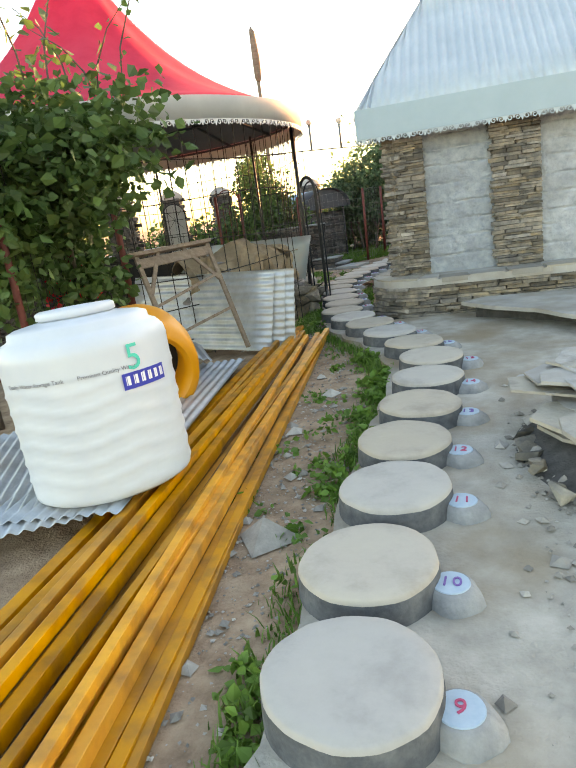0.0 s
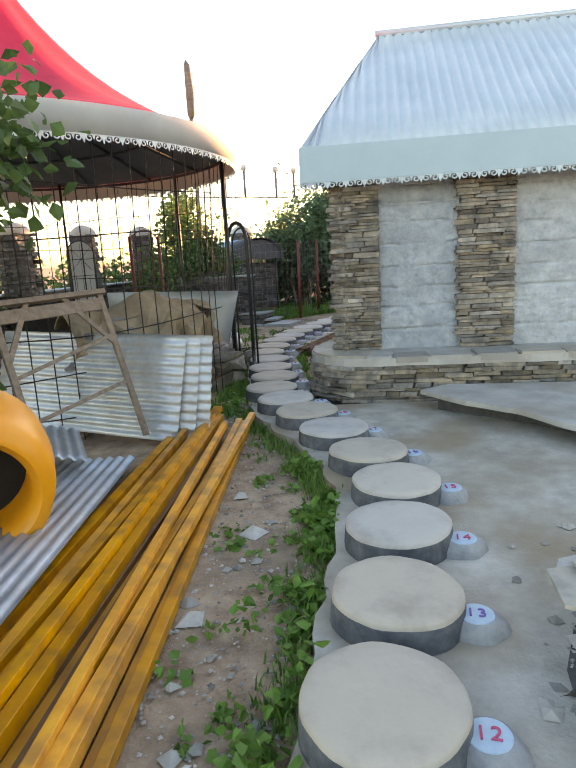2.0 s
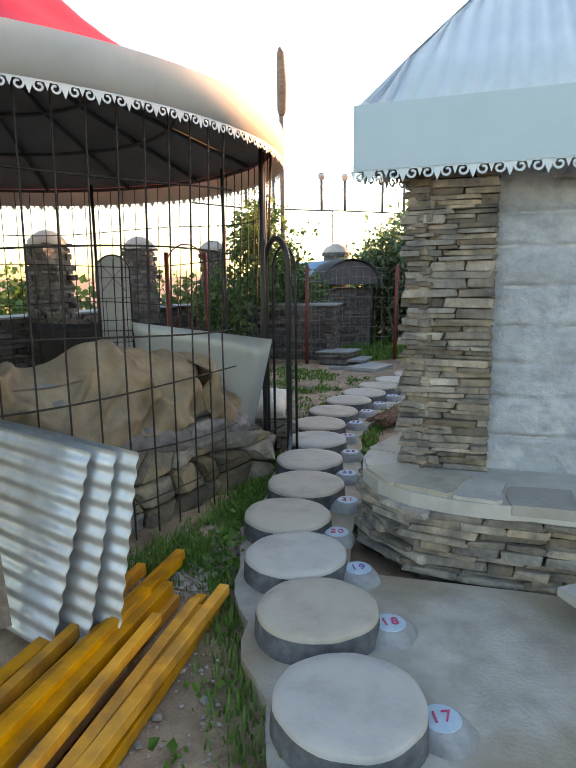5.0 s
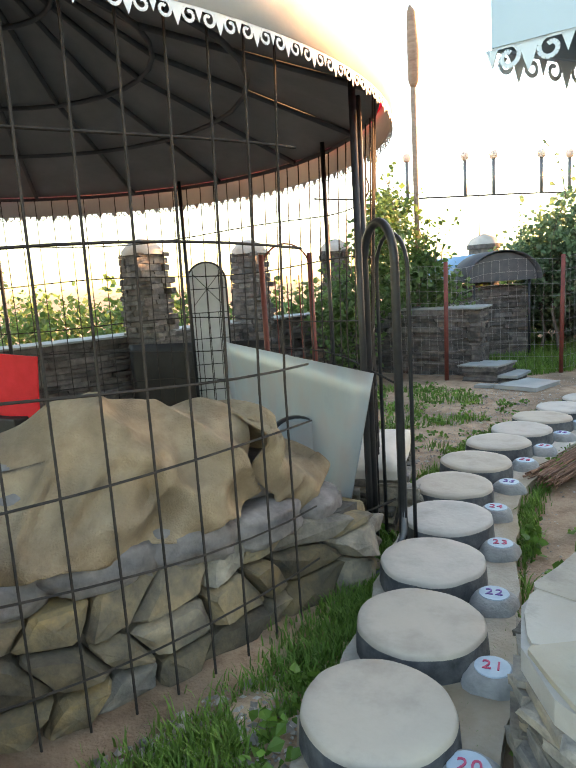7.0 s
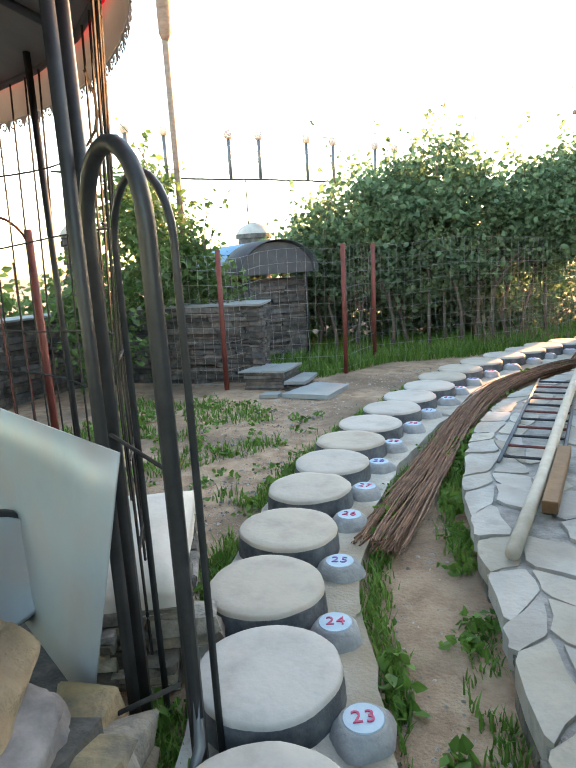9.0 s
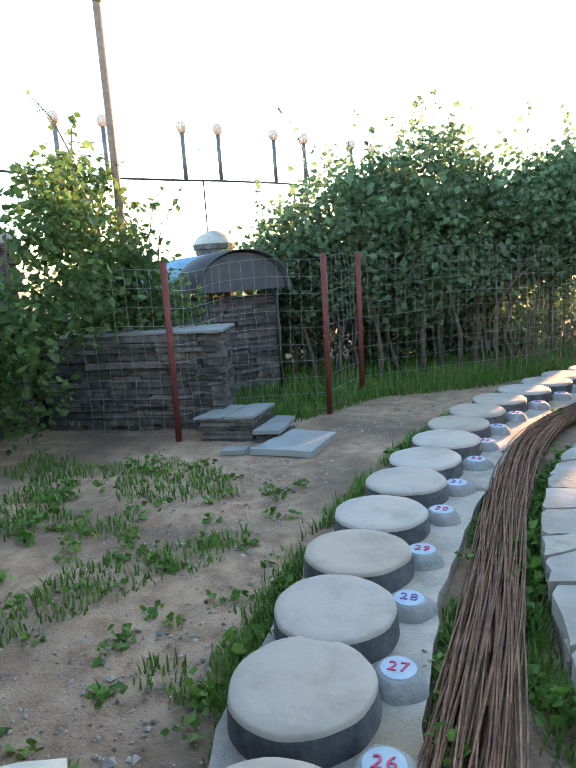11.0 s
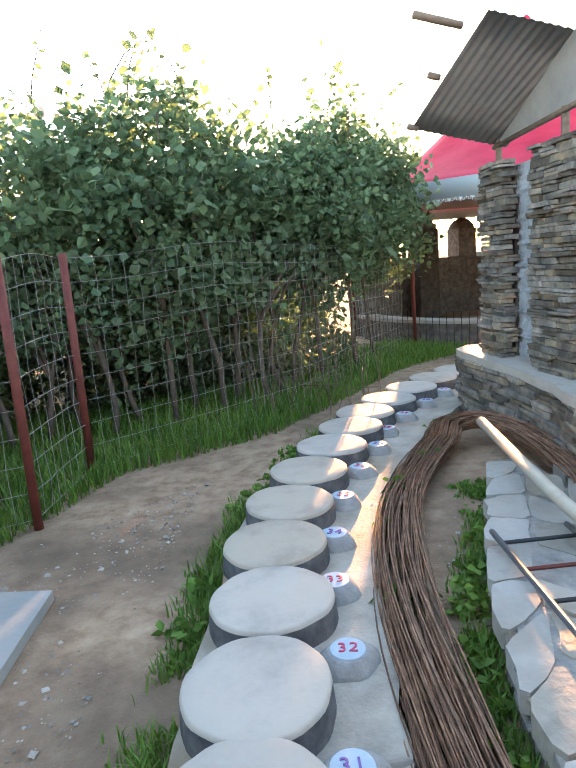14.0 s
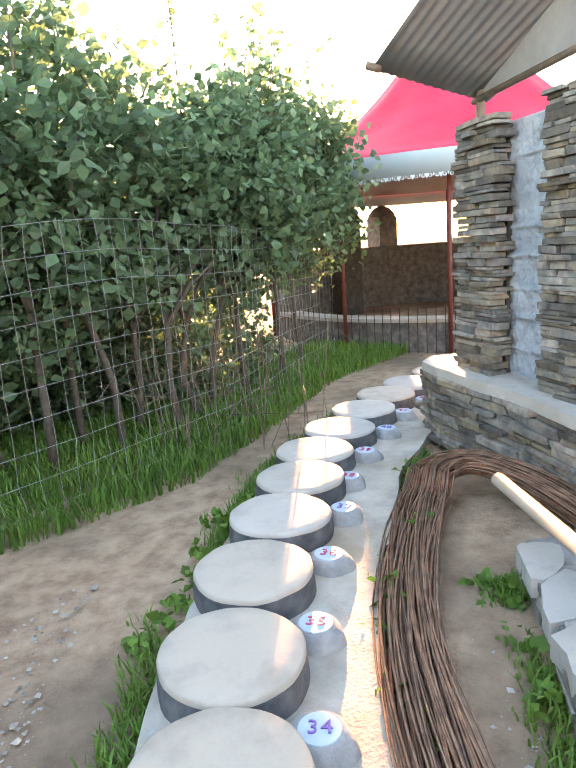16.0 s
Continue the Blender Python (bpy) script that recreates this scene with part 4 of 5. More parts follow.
masonry(wp0, [(-.22, -.22), (.22, -.22), (.22, .22), (-.22, .22), (-.22, -.22)], 0, 2.12, .1, h=(.05, .1), w=(.14, .34), stones=STONES_DARK)
part("cap", lathe_bm([(.27, 2.1), (.27, 2.16), (.2, 2.24), (.1, 2.3), (0, 2.32)], 16), M_coping, wp0, "rounded cement cap", smooth=True)
for x, y, a in ((-5.97, 13.67, 15), (-5.38, 15.4, 30), (-7.4, 9.6, 10)):
    copy_thing(wp0, pose(x, y, 0, 0, 0, a))

# ---- shed with a barrel roof behind the steps ----
shed = thing("shed", pose(-3.05, 17.0, 0, 0, 0, 38), "low dark stone shed under a barrel roof", "shed")
part("wall", box_bm(-.52, 0, 0, .55, 3.2, 1.32), M_mortar, shed)
masonry(shed, [(-.55, -.05), (.57, -.05)], 0, 1.3, .14, h=(.05, .1), w=(.2, .5), stones=STONES_DARK)
bm = bmesh.new()
arc = [(.62 * math.cos(math.pi * i / 20), 1.42 + .48 * math.sin(math.pi * i / 20)) for i in range(21)]
f = bm.faces.new([bm.verts.new((x, -.25, z)) for x, z in arc])
r = bmesh.ops.extrude_face_region(bm, geom=[f])
for v in r["geom"]:
    if isinstance(v, bmesh.types.BMVert):
        v.co.y += .03
bmesh.ops.recalc_face_normals(bm, faces=bm.faces[:])
part("gable", bm, M_rib, shed, "plain dark grey gable sheet")
arc2 = [(.64 * math.cos(math.pi * i / 20), 1.42 + .50 * math.sin(math.pi * i / 20)) for i in range(21)]
for nm, ya, yb, mt, lb in (("roof", .42, 3.4, M_blueroof, "pale blue curved roof sheet"), ("hood", -.34, .44, M_rib, "dark curved hood over the gable")):
    g2 = 1.02 if nm == "hood" else 1.0
    V = [(x * k2 * g2, y, z + (k2 * g2 - 1) * .4) for k2 in (1, 1.03) for y in (ya, yb) for x, z in arc2]
    F = [(i, i + 1, i + 22, i + 21) for i in range(20)] + [(42 + i + 1, 42 + i, 42 + i + 21, 42 + i + 22) for i in range(20)] + [(i + 1, i, 42 + i, 42 + i + 1) for i in range(20)]
    raw(nm, V, F, mt, shed, lb, smooth=True)
for x in (-.5, .5):
    tube("post", [(x, -.2, 0), (x, -.2, 1.45)], .025, M_black, shed)
dome = thing("stone_tower", pose(-3.74, 18.9, 0), "round stone turret with a domed cap", "turret")
part("body", lathe_bm([(.3, 0), (.3, 2.05), (.34, 2.06), (.34, 2.14)], 20), M_stone_dark, dome)
part("cap", lathe_bm([(.34, 2.14), (.26, 2.26), (.1, 2.34), (0, 2.36)], 20), M_coping, dome, smooth=True)

# ---- hoop of globe lamps ----
hoop = thing("lamp_hoop", pose(0, 0, 0), "thin steel hoop on rods carrying globe lamps", "lamp hoop")
GL = [(-5.45, 17.4), (-4.95, 17.85), (-4.03, 18.65), (-3.55, 19.0), (-2.77, 19.75), (-2.31, 20.3), (-1.5, 21.2), (-1.1, 21.8)]
tube("hoop_ring", [(-6.4, 16.6, 3.2)] + [(x, y, 3.12) for x, y in GL] + [(-.2, 23, 3.2)], .018, M_wire, hoop)
for x, y in GL:
    post = tube("lamp_post", [(x, y, 3.12), (x, y, 3.82)], .035, M_steel, hoop, sides=8)
    part("globe", lathe_bm([(0, -.09), (.06, -.075), (.092, 0), (.06, .075), (0, .09)], 16), M_globe, post, "round frosted globe", m=pose(x, y, 3.9), smooth=True)
for x, y in ((-3.8, 18.8), (-5.2, 17.6), (-2.5, 20.0), (-1.3, 21.5)):
    tube("support_rod", [(x, y, 0), (x, y, 3.12)], .012, M_wire, hoop)
for i in range(0, 8, 2):
    (xa, ya), (xb, yb) = GL[i], GL[i + 1]
    for z in (3.45, 3.62):
        tube("cross_wire", [(xa, ya, z), ((xa + xb) / 2, (ya + yb) / 2, z - .04), (xb, yb, z)], .006, M_wire, hoop, sides=4)
mast = thing("mast", pose(-4.15, 16.1, 0), "tall weathered pole with a furled top", "pole")
tube("shaft", [(0, 0, 0), (0, 0, 4.7)], .045, M_wood, mast, sides=10)
tube("furled_top", [(0, 0, 4.62), (.01, 0, 4.75), (.02, 0, 5.2), (.0, 0, 5.8), (-.02, 0, 5.9)], [.03, .09, .1, .07, .02], M_wood, mast, "furled grey-brown cloth", sides=8)

# ---- steps and slates ----
def slab(name, poly, z0, z1, material, label, category, group="", seed=0):
    ob = part(name, prism_bm(wobble_line(poly + [poly[0]], .02, seed, .15)[:-1], z0, z1), material)
    return tagged(ob, label, category, group)


slab("slate_slab", [(-2.44, 14.2), (-1.88, 14.06), (-1.70, 14.66), (-2.13, 14.86)], .03, .085, M_slate_flag, "flat blue-grey slate slab lying on the earth", "slab", "slabs by the steps", 1)
slab("slate_slab", [(-2.72, 14.2), (-2.5, 14.22), (-2.48, 14.36), (-2.68, 14.38)], .03, .07, M_slate_flag, "small flat slate slab on the earth", "slab", "slabs by the steps", 6)


def slate_stack(poly, tops, z1, label, seed):
    """Dark slates laid up in uneven layers, under pale top slabs."""
    st = thing("slate_step", pose(0, 0, 0), label, "step", "slabs by the steps")
    r2 = random.Random(seed)
    cx, cy = sum(p[0] for p in poly) / len(poly), sum(p[1] for p in poly) / len(poly)
    z, q = .02, 0
    while z < z1 - .045:
        h = r2.uniform(.025, .045)
        k2 = r2.uniform(.88, 1.0)
        pp = [(cx + (x - cx) * k2 + r2.uniform(-.02, .02), cy + (y - cy) * k2 + r2.uniform(-.02, .02)) for x, y in poly]
        part("slate", prism_bm(wobble_line(pp + [pp[0]], .025, seed + q, .1)[:-1], z, z + h - .006), M_stone_dark, st)
        z += h
        q += 1
    for i, tp_ in enumerate(tops):
        part("top_slab", prism_bm(wobble_line(tp_ + [tp_[0]], .02, seed + 40 + i, .12)[:-1], z - .004, z1 + .006 * i), M_slate_flag, st, "pale grey slate slab")
    return st


slate_stack([(-3.05, 14.68), (-2.5, 14.66), (-2.38, 15.2), (-2.9, 15.24)], [[(-3.08, 14.68), (-2.80, 14.66), (-2.64, 15.2), (-2.9, 15.26)], [(-2.77, 14.65), (-2.48, 14.64), (-2.36, 15.22), (-2.61, 15.22)]], .27, "stack of dark slates topped by two grey slabs", 3)
slate_stack([(-2.47, 14.62), (-2.26, 14.6), (-2.17, 15.12), (-2.36, 15.16)], [[(-2.49, 14.58), (-2.22, 14.56), (-2.13, 15.14), (-2.34, 15.18)]], .15, "low step of dark slates under one grey slab", 8)


# ---- wire fence before the bushes ----
wf = thing("wire_fence", pose(0, 0, 0), "sagging square-mesh wire fence on red posts", "fence")
WF = [(-4.2, 14.85), (-3.26, 14.72), (-2.9, 15.5), (-1.81, 15.65), (-1.45, 16.55), (-.4, 17.0), (.9, 17.7), (2.2, 19.0), (3.4, 20.0)]
for i, (x, y) in enumerate(WF):
    if i in (1, 3, 4):
        tube("post", [(x, y, 0), (x + .02, y, 1.78)], .032, M_rustred, wf, sides=8)
fl = []
for (x0, y0), (x1, y1) in zip(WF, WF[1:]):
    n = max(1, int(math.hypot(x1 - x0, y1 - y0) / .12))
    fl += [(x0 + (x1 - x0) * i / n, y0 + (y1 - y0) * i / n) for i in range(n)]
lines = [[(x + .03 * noise.noise(Vector((x * 3, y * 3, q))), y, .1 + (1.65 + .12 * noise.noise(Vector((x * .9, y * .9, 4)))) * q / 9) for q in range(10)] for x, y in fl]
for ln in lines:
    tube("upright_wire", ln, .0019, M_galvwire, wf, sides=3)
for q in range(10):
    tube("level_wire", [ln[q] for ln in lines], .0022, M_galvwire, wf, sides=3)


# ---- bushes and trees ----
def inside_blobs(blobs, n, shell=.55):
    out = []
    vol = [b[3] * b[4] * b[5] for b in blobs]
    tot = sum(vol)
    for (cx, cy, cz, rx, ry, rz), v in zip(blobs, vol):
        k = int(n * v / tot)
        d = nrg.normal(size=(k, 3))
        d /= np.linalg.norm(d, axis=1)[:, None]
        rr = nrg.uniform(shell, 1.05, k)[:, None]
        out.append(np.array([cx, cy, cz]) + d * rr * [rx, ry, rz])
    return np.concatenate(out)


def bush(name, blobs, clumps, per, size, spread, stems, label, material, shoots=0, category="bush"):
    t = thing(name, pose(0, 0, 0), label, category)
    c = inside_blobs(blobs, clumps)
    p = np.repeat(c, per, 0) + nrg.normal(size=(len(c) * per, 3)) * spread
    p[:, 2] = np.maximum(p[:, 2], .1)
    sl = []
    sh = []
    for i in range(shoots):
        b = blobs[rng.randrange(len(blobs))]
        x, y, z = b[0] + rng.uniform(-1, 1) * b[3] * .8, b[1] + rng.uniform(-.6, .6) * b[4], b[2] + b[5] * .75
        dx, dy, hh = rng.uniform(-.6, .6), rng.uniform(-.3, .3), rng.uniform(.6, 1.25)
        ln = [(x + dx * q * q / 9, y + dy * q * q / 9, z + hh * (q / 3 - .1 * (q / 3) ** 3)) for q in range(4)]
        sl.append(ln)
        for q in np.linspace(0, 1, 14):
            k2 = min(2, int(q * 3))
            f2 = q * 3 - k2
            a, b2 = np.array(ln[k2]), np.array(ln[k2 + 1])
            sh.append(a + (b2 - a) * f2 + nrg.normal(size=3) * .025)
    if sh:
        p = np.concatenate([p, np.array(sh)])
        for ln in sl:
            tube("shoot", ln, [.009, .008, .006, .003], M_bark, t, sides=4)
    leaves(p, size, material, "crown", t)
    for x, y in stems:
        b = min(blobs, key=lambda q: (q[0] - x) ** 2 + (q[1] - y) ** 2)
        pts = [(x, y, 0)]
        for q in (1, 2, 3, 4):
            w = q / 4
            pts.append((x + (b[0] - x) * w * .6 + rng.uniform(-.1, .1), y + (b[1] - y) * w * .5, b[2] * w))
        trunk = tube("trunk", pts, [.035, .03, .025, .02, .01], M_bark, t, sides=6)
        for q in range(3):
            s0 = Vector(pts[2 + q % 2])
            e0 = Vector((s0.x + rng.uniform(-.5, .5), s0.y + rng.uniform(-.4, .4), s0.z + rng.uniform(.4, .9)))
            tube("limb", [s0, (s0 + e0) / 2 + Vector((0, 0, .08)), e0], [.025, .018, .008], M_bark, trunk, sides=5)
    return t


# the blob at (2.1, 20.0) is added to block sun streaks on the soil
bush("bush", [(-1.3, 18.1, 2.0, 1.3, .9, 1.05), (-2.3, 18.3, 1.6, .9, .8, .8), (-.5, 18.2, 2.45, 1.0, .8, .95), (.4, 18.6, 1.9, 1.0, .8, .9), (-1.2, 17.9, 1.35, 1.5, .6, .4), (-1.6, 19.0, .75, 1.7, .6, .75), (-.1, 19.2, .75, 1.0, .6, .75), (-.6, 19.5, 1.2, 2.2, .4, .7), (.9, 20.4, .5, .9, .5, .55), (-.2, 20.3, .55, 1.2, .5, .6), (1.3, 19.2, .4, .5, .4, .4), (2.1, 20.0, .6, .5, .4, .55), (2.1, 22.0, .55, .8, .5, .6), (1.4, 21.4, .6, .8, .5, .65)],
     860, 62, .082, .15, [(-2.5, 18), (-2.1, 17.6), (-1.8, 17.7), (-1.5, 18.1), (-1.2, 17.6), (-.9, 17.9), (-.6, 17.6), (-.3, 18.1), (-.05, 17.8), (.2, 18.3), (.5, 18.0), (.8, 18.3)], "tall dark green bush with long loose shoots", M_leaf_blue, 60)
bush("bush", [(1.5, 19.0, 2.1, 1.0, .8, .9), (2.4, 19.6, 2.4, .9, .8, .95), (3.1, 20.4, 2.0, .8, .8, .8)],
     420, 60, .082, .15, [(1.0, 18.6), (1.5, 18.8), (2.2, 19.3), (2.8, 19.9)], "dark green bush with sunlit open top", M_leaf_blue, 20)
bush("climbing_vine", [(-4.45, 16.0, 2.2, .5, .4, .9), (-4.2, 15.8, 1.2, .8, .4, .8), (-4.3, 14.9, 1.9, .45, .35, .9), (-4.7, 14.3, 1.0, .5, .4, .7)], 200, 50, .075, .13, [(-4.4, 15.9)], "leafy green vine climbing the pole and wall", M_leaf, 8, "vine")
bush("climbing_vine", [(-3.15, 5.0, 2.25, .55, .5, .55), (-3.7, 4.4, 1.8, .6, .6, .8), (-2.75, 5.3, 2.35, .35, .3, .4), (-3.9, 3.9, 2.4, .6, .5, .5), (-3.5, 5.3, 1.35, .4, .4, .6)], 260, 46, .09, .15, [(-3.4, 5.2), (-3.8, 4.2)],
     "broad-leaved green vine over rusty posts", M_leaf, 10, "vine")
fb = []
for i in range(26):
    x = -14 + i * .55
    y = 13 + max(0, (x + 8)) * 1.0 + rng.uniform(-.5, .5)
    fb.append((x, y + 2, rng.uniform(.7, 1.1), rng.uniform(.6, 1.0), .6, rng.uniform(.5, .9)))
bush("hedge", fb, 420, 24, .13, .2, [], "low sunlit hedge behind the boundary wall", M_leaf, 0, "hedge")
bush("hedge", [(-3.2 + i * 1.2, 24 + i * .7 + rng.uniform(-.4, .4), rng.uniform(1.1, 1.7), 1.2, .9, rng.uniform(.9, 1.4)) for i in range(6)], 320, 26, .14, .25, [], "tall hedge far beyond the bushes", M_leaf, 0, "hedge")
fl_ob = leaves(np.array([(-3.62, 5.2, 1.02)]) + nrg.normal(size=(60, 3)) * [.12, .1, .09], .06, M_flower, "red_blossom")
tagged(fl_ob, "cluster of red blossoms in the vine", "flowers")
tp = thing("vine_frame", pose(0, 0, 0), "rusty post and wire frame under the vine", "trellis")
for x, y in ((-3.3, 4.2), (-3.5, 5.35)):
    tube("post", [(x, y, 0), (x, y, 2.3)], .03, M_rustred, tp, sides=8)
for z in (.6, 1.0, 1.5, 2.0, 2.28):
    tube("wire", [(-3.3, 4.2, z), (-3.5, 5.35, z + .02)], .005, M_wire, tp, sides=4)
for q in range(10):
    tube("upright", [(-3.3 - .2 * q / 9, 4.2 + 1.15 * q / 9, 0), (-3.3 - .2 * q / 9, 4.2 + 1.15 * q / 9, 2.28)], .004, M_wire, tp, sides=3)

# ---- second hut ----
hut2 = thing("hut", pose(0, 0, 0), "second stone hut with grey plaster panels and an overhanging roof", "hut")
W0, W1 = Vector((2.24, 16.33, 0)), Vector((1.74, 14.05, 0))
wd = (W1 - W0).normalized()
wlen = (W1 - W0).length
wn2 = Vector((wd.y, -wd.x, 0))


def on_wall(s, off=0.0):
    p = W0 + wd * s - wn2 * off
    return (p.x, p.y)


out2 = 1 if on_wall(0, 1)[0] < W0.x else -1
part("corner_core", prism_bm([on_wall(.02, -.0), on_wall(.4, -.0), on_wall(.4, -.35 * out2), on_wall(.04, -.35 * out2)], .6, 2.2), M_mortar, hut2)
part("wall", prism_bm([on_wall(.03, -.06 * out2), on_wall(wlen, -.06 * out2), (4.2, 13.6), (4.4, 15.9)], .55, 2.22), M_render, hut2, "rough grey rendered wall")
for a, b in ((0, .42), (.90, 1.45), (1.95, 2.32)):
    part("pilaster_core", prism_bm([on_wall(a + .03, -.04 * out2), on_wall(b - .03, -.04 * out2), on_wall(b - .03, -.1 * out2), on_wall(a + .03, -.1 * out2)], .55, 2.2), M_mortar, hut2)
    masonry(hut2, [on_wall(b, .015 * out2), on_wall(a, .015 * out2)][::(1 if out2 < 0 else -1)], .62, 2.26, .13, h=(.02, .055), w=(.1, .32), proud=.028)
masonry(hut2, [(2.7, 16.3), on_wall(-.01, .04 * out2)][::1], .62, 2.26, .13, h=(.02, .055), w=(.1, .32), proud=.028)
for a, b in ((.42, .90), (1.45, 1.95)):
    p0, p1 = on_wall(b + .02, -.025 * out2), on_wall(a - .02, -.025 * out2)
    if out2 > 0:
        p0, p1 = p1, p0
    plaster(hut2, Vector((*p0, 0)), (Vector((*p1, 0)) - Vector((*p0, 0))).normalized(), .52, .6, 2.2, a * 7)
pl2 = [(2.7, 16.68), (2.25, 16.76), (2.05, 16.65), (1.94, 16.40), (1.82, 15.65), (1.60, 14.9), (1.24, 14.05), (.95, 13.2)]
plinth2 = thing("plinth", pose(0, 0, 0), "low dry-stone plinth with slab coping under the second hut", "plinth")
part("core", prism_bm([(x + .07, y - .05) for x, y in pl2] + [(3.8, 13.2), (4.0, 16.4)], 0, .54), M_mortar, plinth2)
part("coping", prism_bm(wobble_line(pl2, .03, 14) + [(3.8, 13.2), (4.0, 16.4)], .55, .62), M_flag, plinth2, "pale uneven stone slabs")
masonry(plinth2, pl2[::1], .06, .56, .14, h=(.025, .065), w=(.12, .4), proud=.028)
RA, RB, RC = Vector((1.56, 16.53, 2.62)), Vector((2.31, 16.37, 2.44)), Vector((1.23, 15.30, 3.11))
slope = RC - RA
bm = corrugated_bm((RB - RA).length + .1, slope.length, .065, .010, 4)
part("roof_overhang", bm, M_thatch, hut2, "weathered grey corrugated roof sheet seen from below", m=frame3(RA, RB - RA, slope), smooth=True)
RD = RB + (RC - RA)
along = (Vector((W1.x, W1.y, 0)) - Vector((W0.x, W0.y, 0))).normalized()
near_top, near_low = RD + along * 1.3, RB + along * 2.6 + Vector((0, 0, .12))
side = Vector((.012, -.003, 0))
gp = [RB, RD, near_top + Vector((0, 0, .1)), near_low]
raw("gable_panel", gp + [p + side for p in gp], [(0, 1, 2, 3), (7, 6, 5, 4), (0, 4, 5, 1), (1, 5, 6, 2), (2, 6, 7, 3), (3, 7, 4, 0)], M_thatch, hut2, "plain grey sheet panel above the wall")
tube("wall_plate", [RB + Vector((-.02, 0, -.02)), near_low + Vector((-.02, 0, -.02))], .022, M_wood, hut2)
for u in (.04, .52, .9):
    p = RA + slope * u
    q = RB + slope * u
    tube("purlin", [p - (q - p) * (.06 if u < .8 else .38) - Vector((0, 0, .02)), p + (q - p) * .06 - Vector((0, 0, .02))], .026, M_wood, hut2)
for s_ in (.02, 1.05, 2.2):
    p = W0 + along * s_
    tube("post", [(p.x + .06, p.y, 2.15), (p.x + .06, p.y, 2.5)], .03, M_wood, hut2)

# ---- platform with ladder, pole and rods ----
K = [(-.68, 8.7), (-.70, 9.7), (-.71, 10.5), (-.68, 11.3), (-.55, 12.0), (-.40, 12.55), (-.17, 13.1), (.13, 13.65), (.43, 14.05), (.82, 14.55), (1.02, 14.82)]
back = [(1.25, 14.75), (.9, 13.6), (.55, 12.4), (.45, 10.9), (.1, 9.8)]
plat = thing("platform", pose(0, 0, 0), "low raised bed edged and paved with mortared stones", "platform")
part("fill", prism_bm([(x + .04, y) for x, y in K] + back, 0, .197), M_plat_bed, plat, "rough grey mortar and grit bed")
masonry(plat, list(reversed(K)), 0, .19, .1, h=(.05, .1), w=(.14, .36), proud=.015, name="kerb_stone")
KL = [0.0]
for p0, p1 in zip(K, K[1:]):
    KL.append(KL[-1] + math.hypot(p1[0] - p0[0], p1[1] - p0[1]))


def along_k(s, off):
    s = max(0.0, min(KL[-1] - 1e-4, s))
    i = max(k2 for k2 in range(len(K) - 1) if KL[k2] <= s)
    (x0, y0), (x1, y1) = K[i], K[i + 1]
    f2, ln = (s - KL[i]) / (KL[i + 1] - KL[i]), KL[i + 1] - KL[i]
    return Vector((x0 + (x1 - x0) * f2 + (y1 - y0) / ln * off, y0 + (y1 - y0) * f2 - (x1 - x0) / ln * off))


ncol, offs = 21, (-.03, .17, .38, .60, .82)
grid = {(i, j): along_k(KL[-1] * (i + (rng.uniform(-.3, .3) if 0 < i < ncol else 0) + .3 * (j % 2)) / ncol, o + rng.uniform(-.05, .05) * (j > 0) + rng.uniform(-.015, .015)) for i in range(ncol + 1) for j, o in enumerate(offs)}
for i in range(ncol):
    for j in range(len(offs) - 1):
        if j > 0 and rng.random() < .2 + .12 * j:
            continue
        cs = [grid[i, j], grid[i + 1, j], grid[i + 1, j + 1], grid[i, j + 1]]
        mid = sum(cs, Vector((0, 0))) / 4
        poly = []
        for a, b in zip(cs, cs[1:] + cs[:1]):
            for t in (.12, .5, .88):
                p = mid + (a.lerp(b, t) - mid) * rng.uniform(.88, .97)
                poly.append((p.x + rng.uniform(-.012, .012), p.y + rng.uniform(-.012, .012)))
        part("paving_stone", prism_bm(poly, .12, rng.uniform(.203, .217)), M_flag if rng.random() < .6 else M_coping, plat)
ladder = thing("ladder", pose(0, 0, 0), "thin rusty steel ladder lying on the stones", "ladder")
LA, LB = Vector((-.46, 11.35, .235)), Vector((.33, 13.9, .25))
LC, LD = Vector((-.10, 11.25, .235)), Vector((.68, 13.8, .25))
tube("rail", [LA, LB], .014, M_steel, ladder)
tube("rail", [LC, LD], .014, M_steel, ladder)
for q in range(11):
    t = (q + .5) / 11
    tube("rung", [LA.lerp(LB, t), LC.lerp(LD, t)], .01, M_rustred if q % 2 else M_black, ladder, sides=5)
bp_ob = tube("bamboo_pole", [(-.60, 10.05, .25), (-.3, 10.9, .27), (.2, 12.4, .31), (.75, 14.0, .35), (1.13, 15.05, .40)], .035, M_bamboo, sides=10)
tagged(bp_ob, "long pale wooden pole lying over the platform", "pole")
ch = part("steel_channel", box_bm(-.04, -.5, 0, .04, .5, .07, .008), M_brownbeam, m=pose(-.18, 11.0, .235, 0, 0, -18))
tagged(ch, "short rusty brown steel channel on the platform", "steel channel")


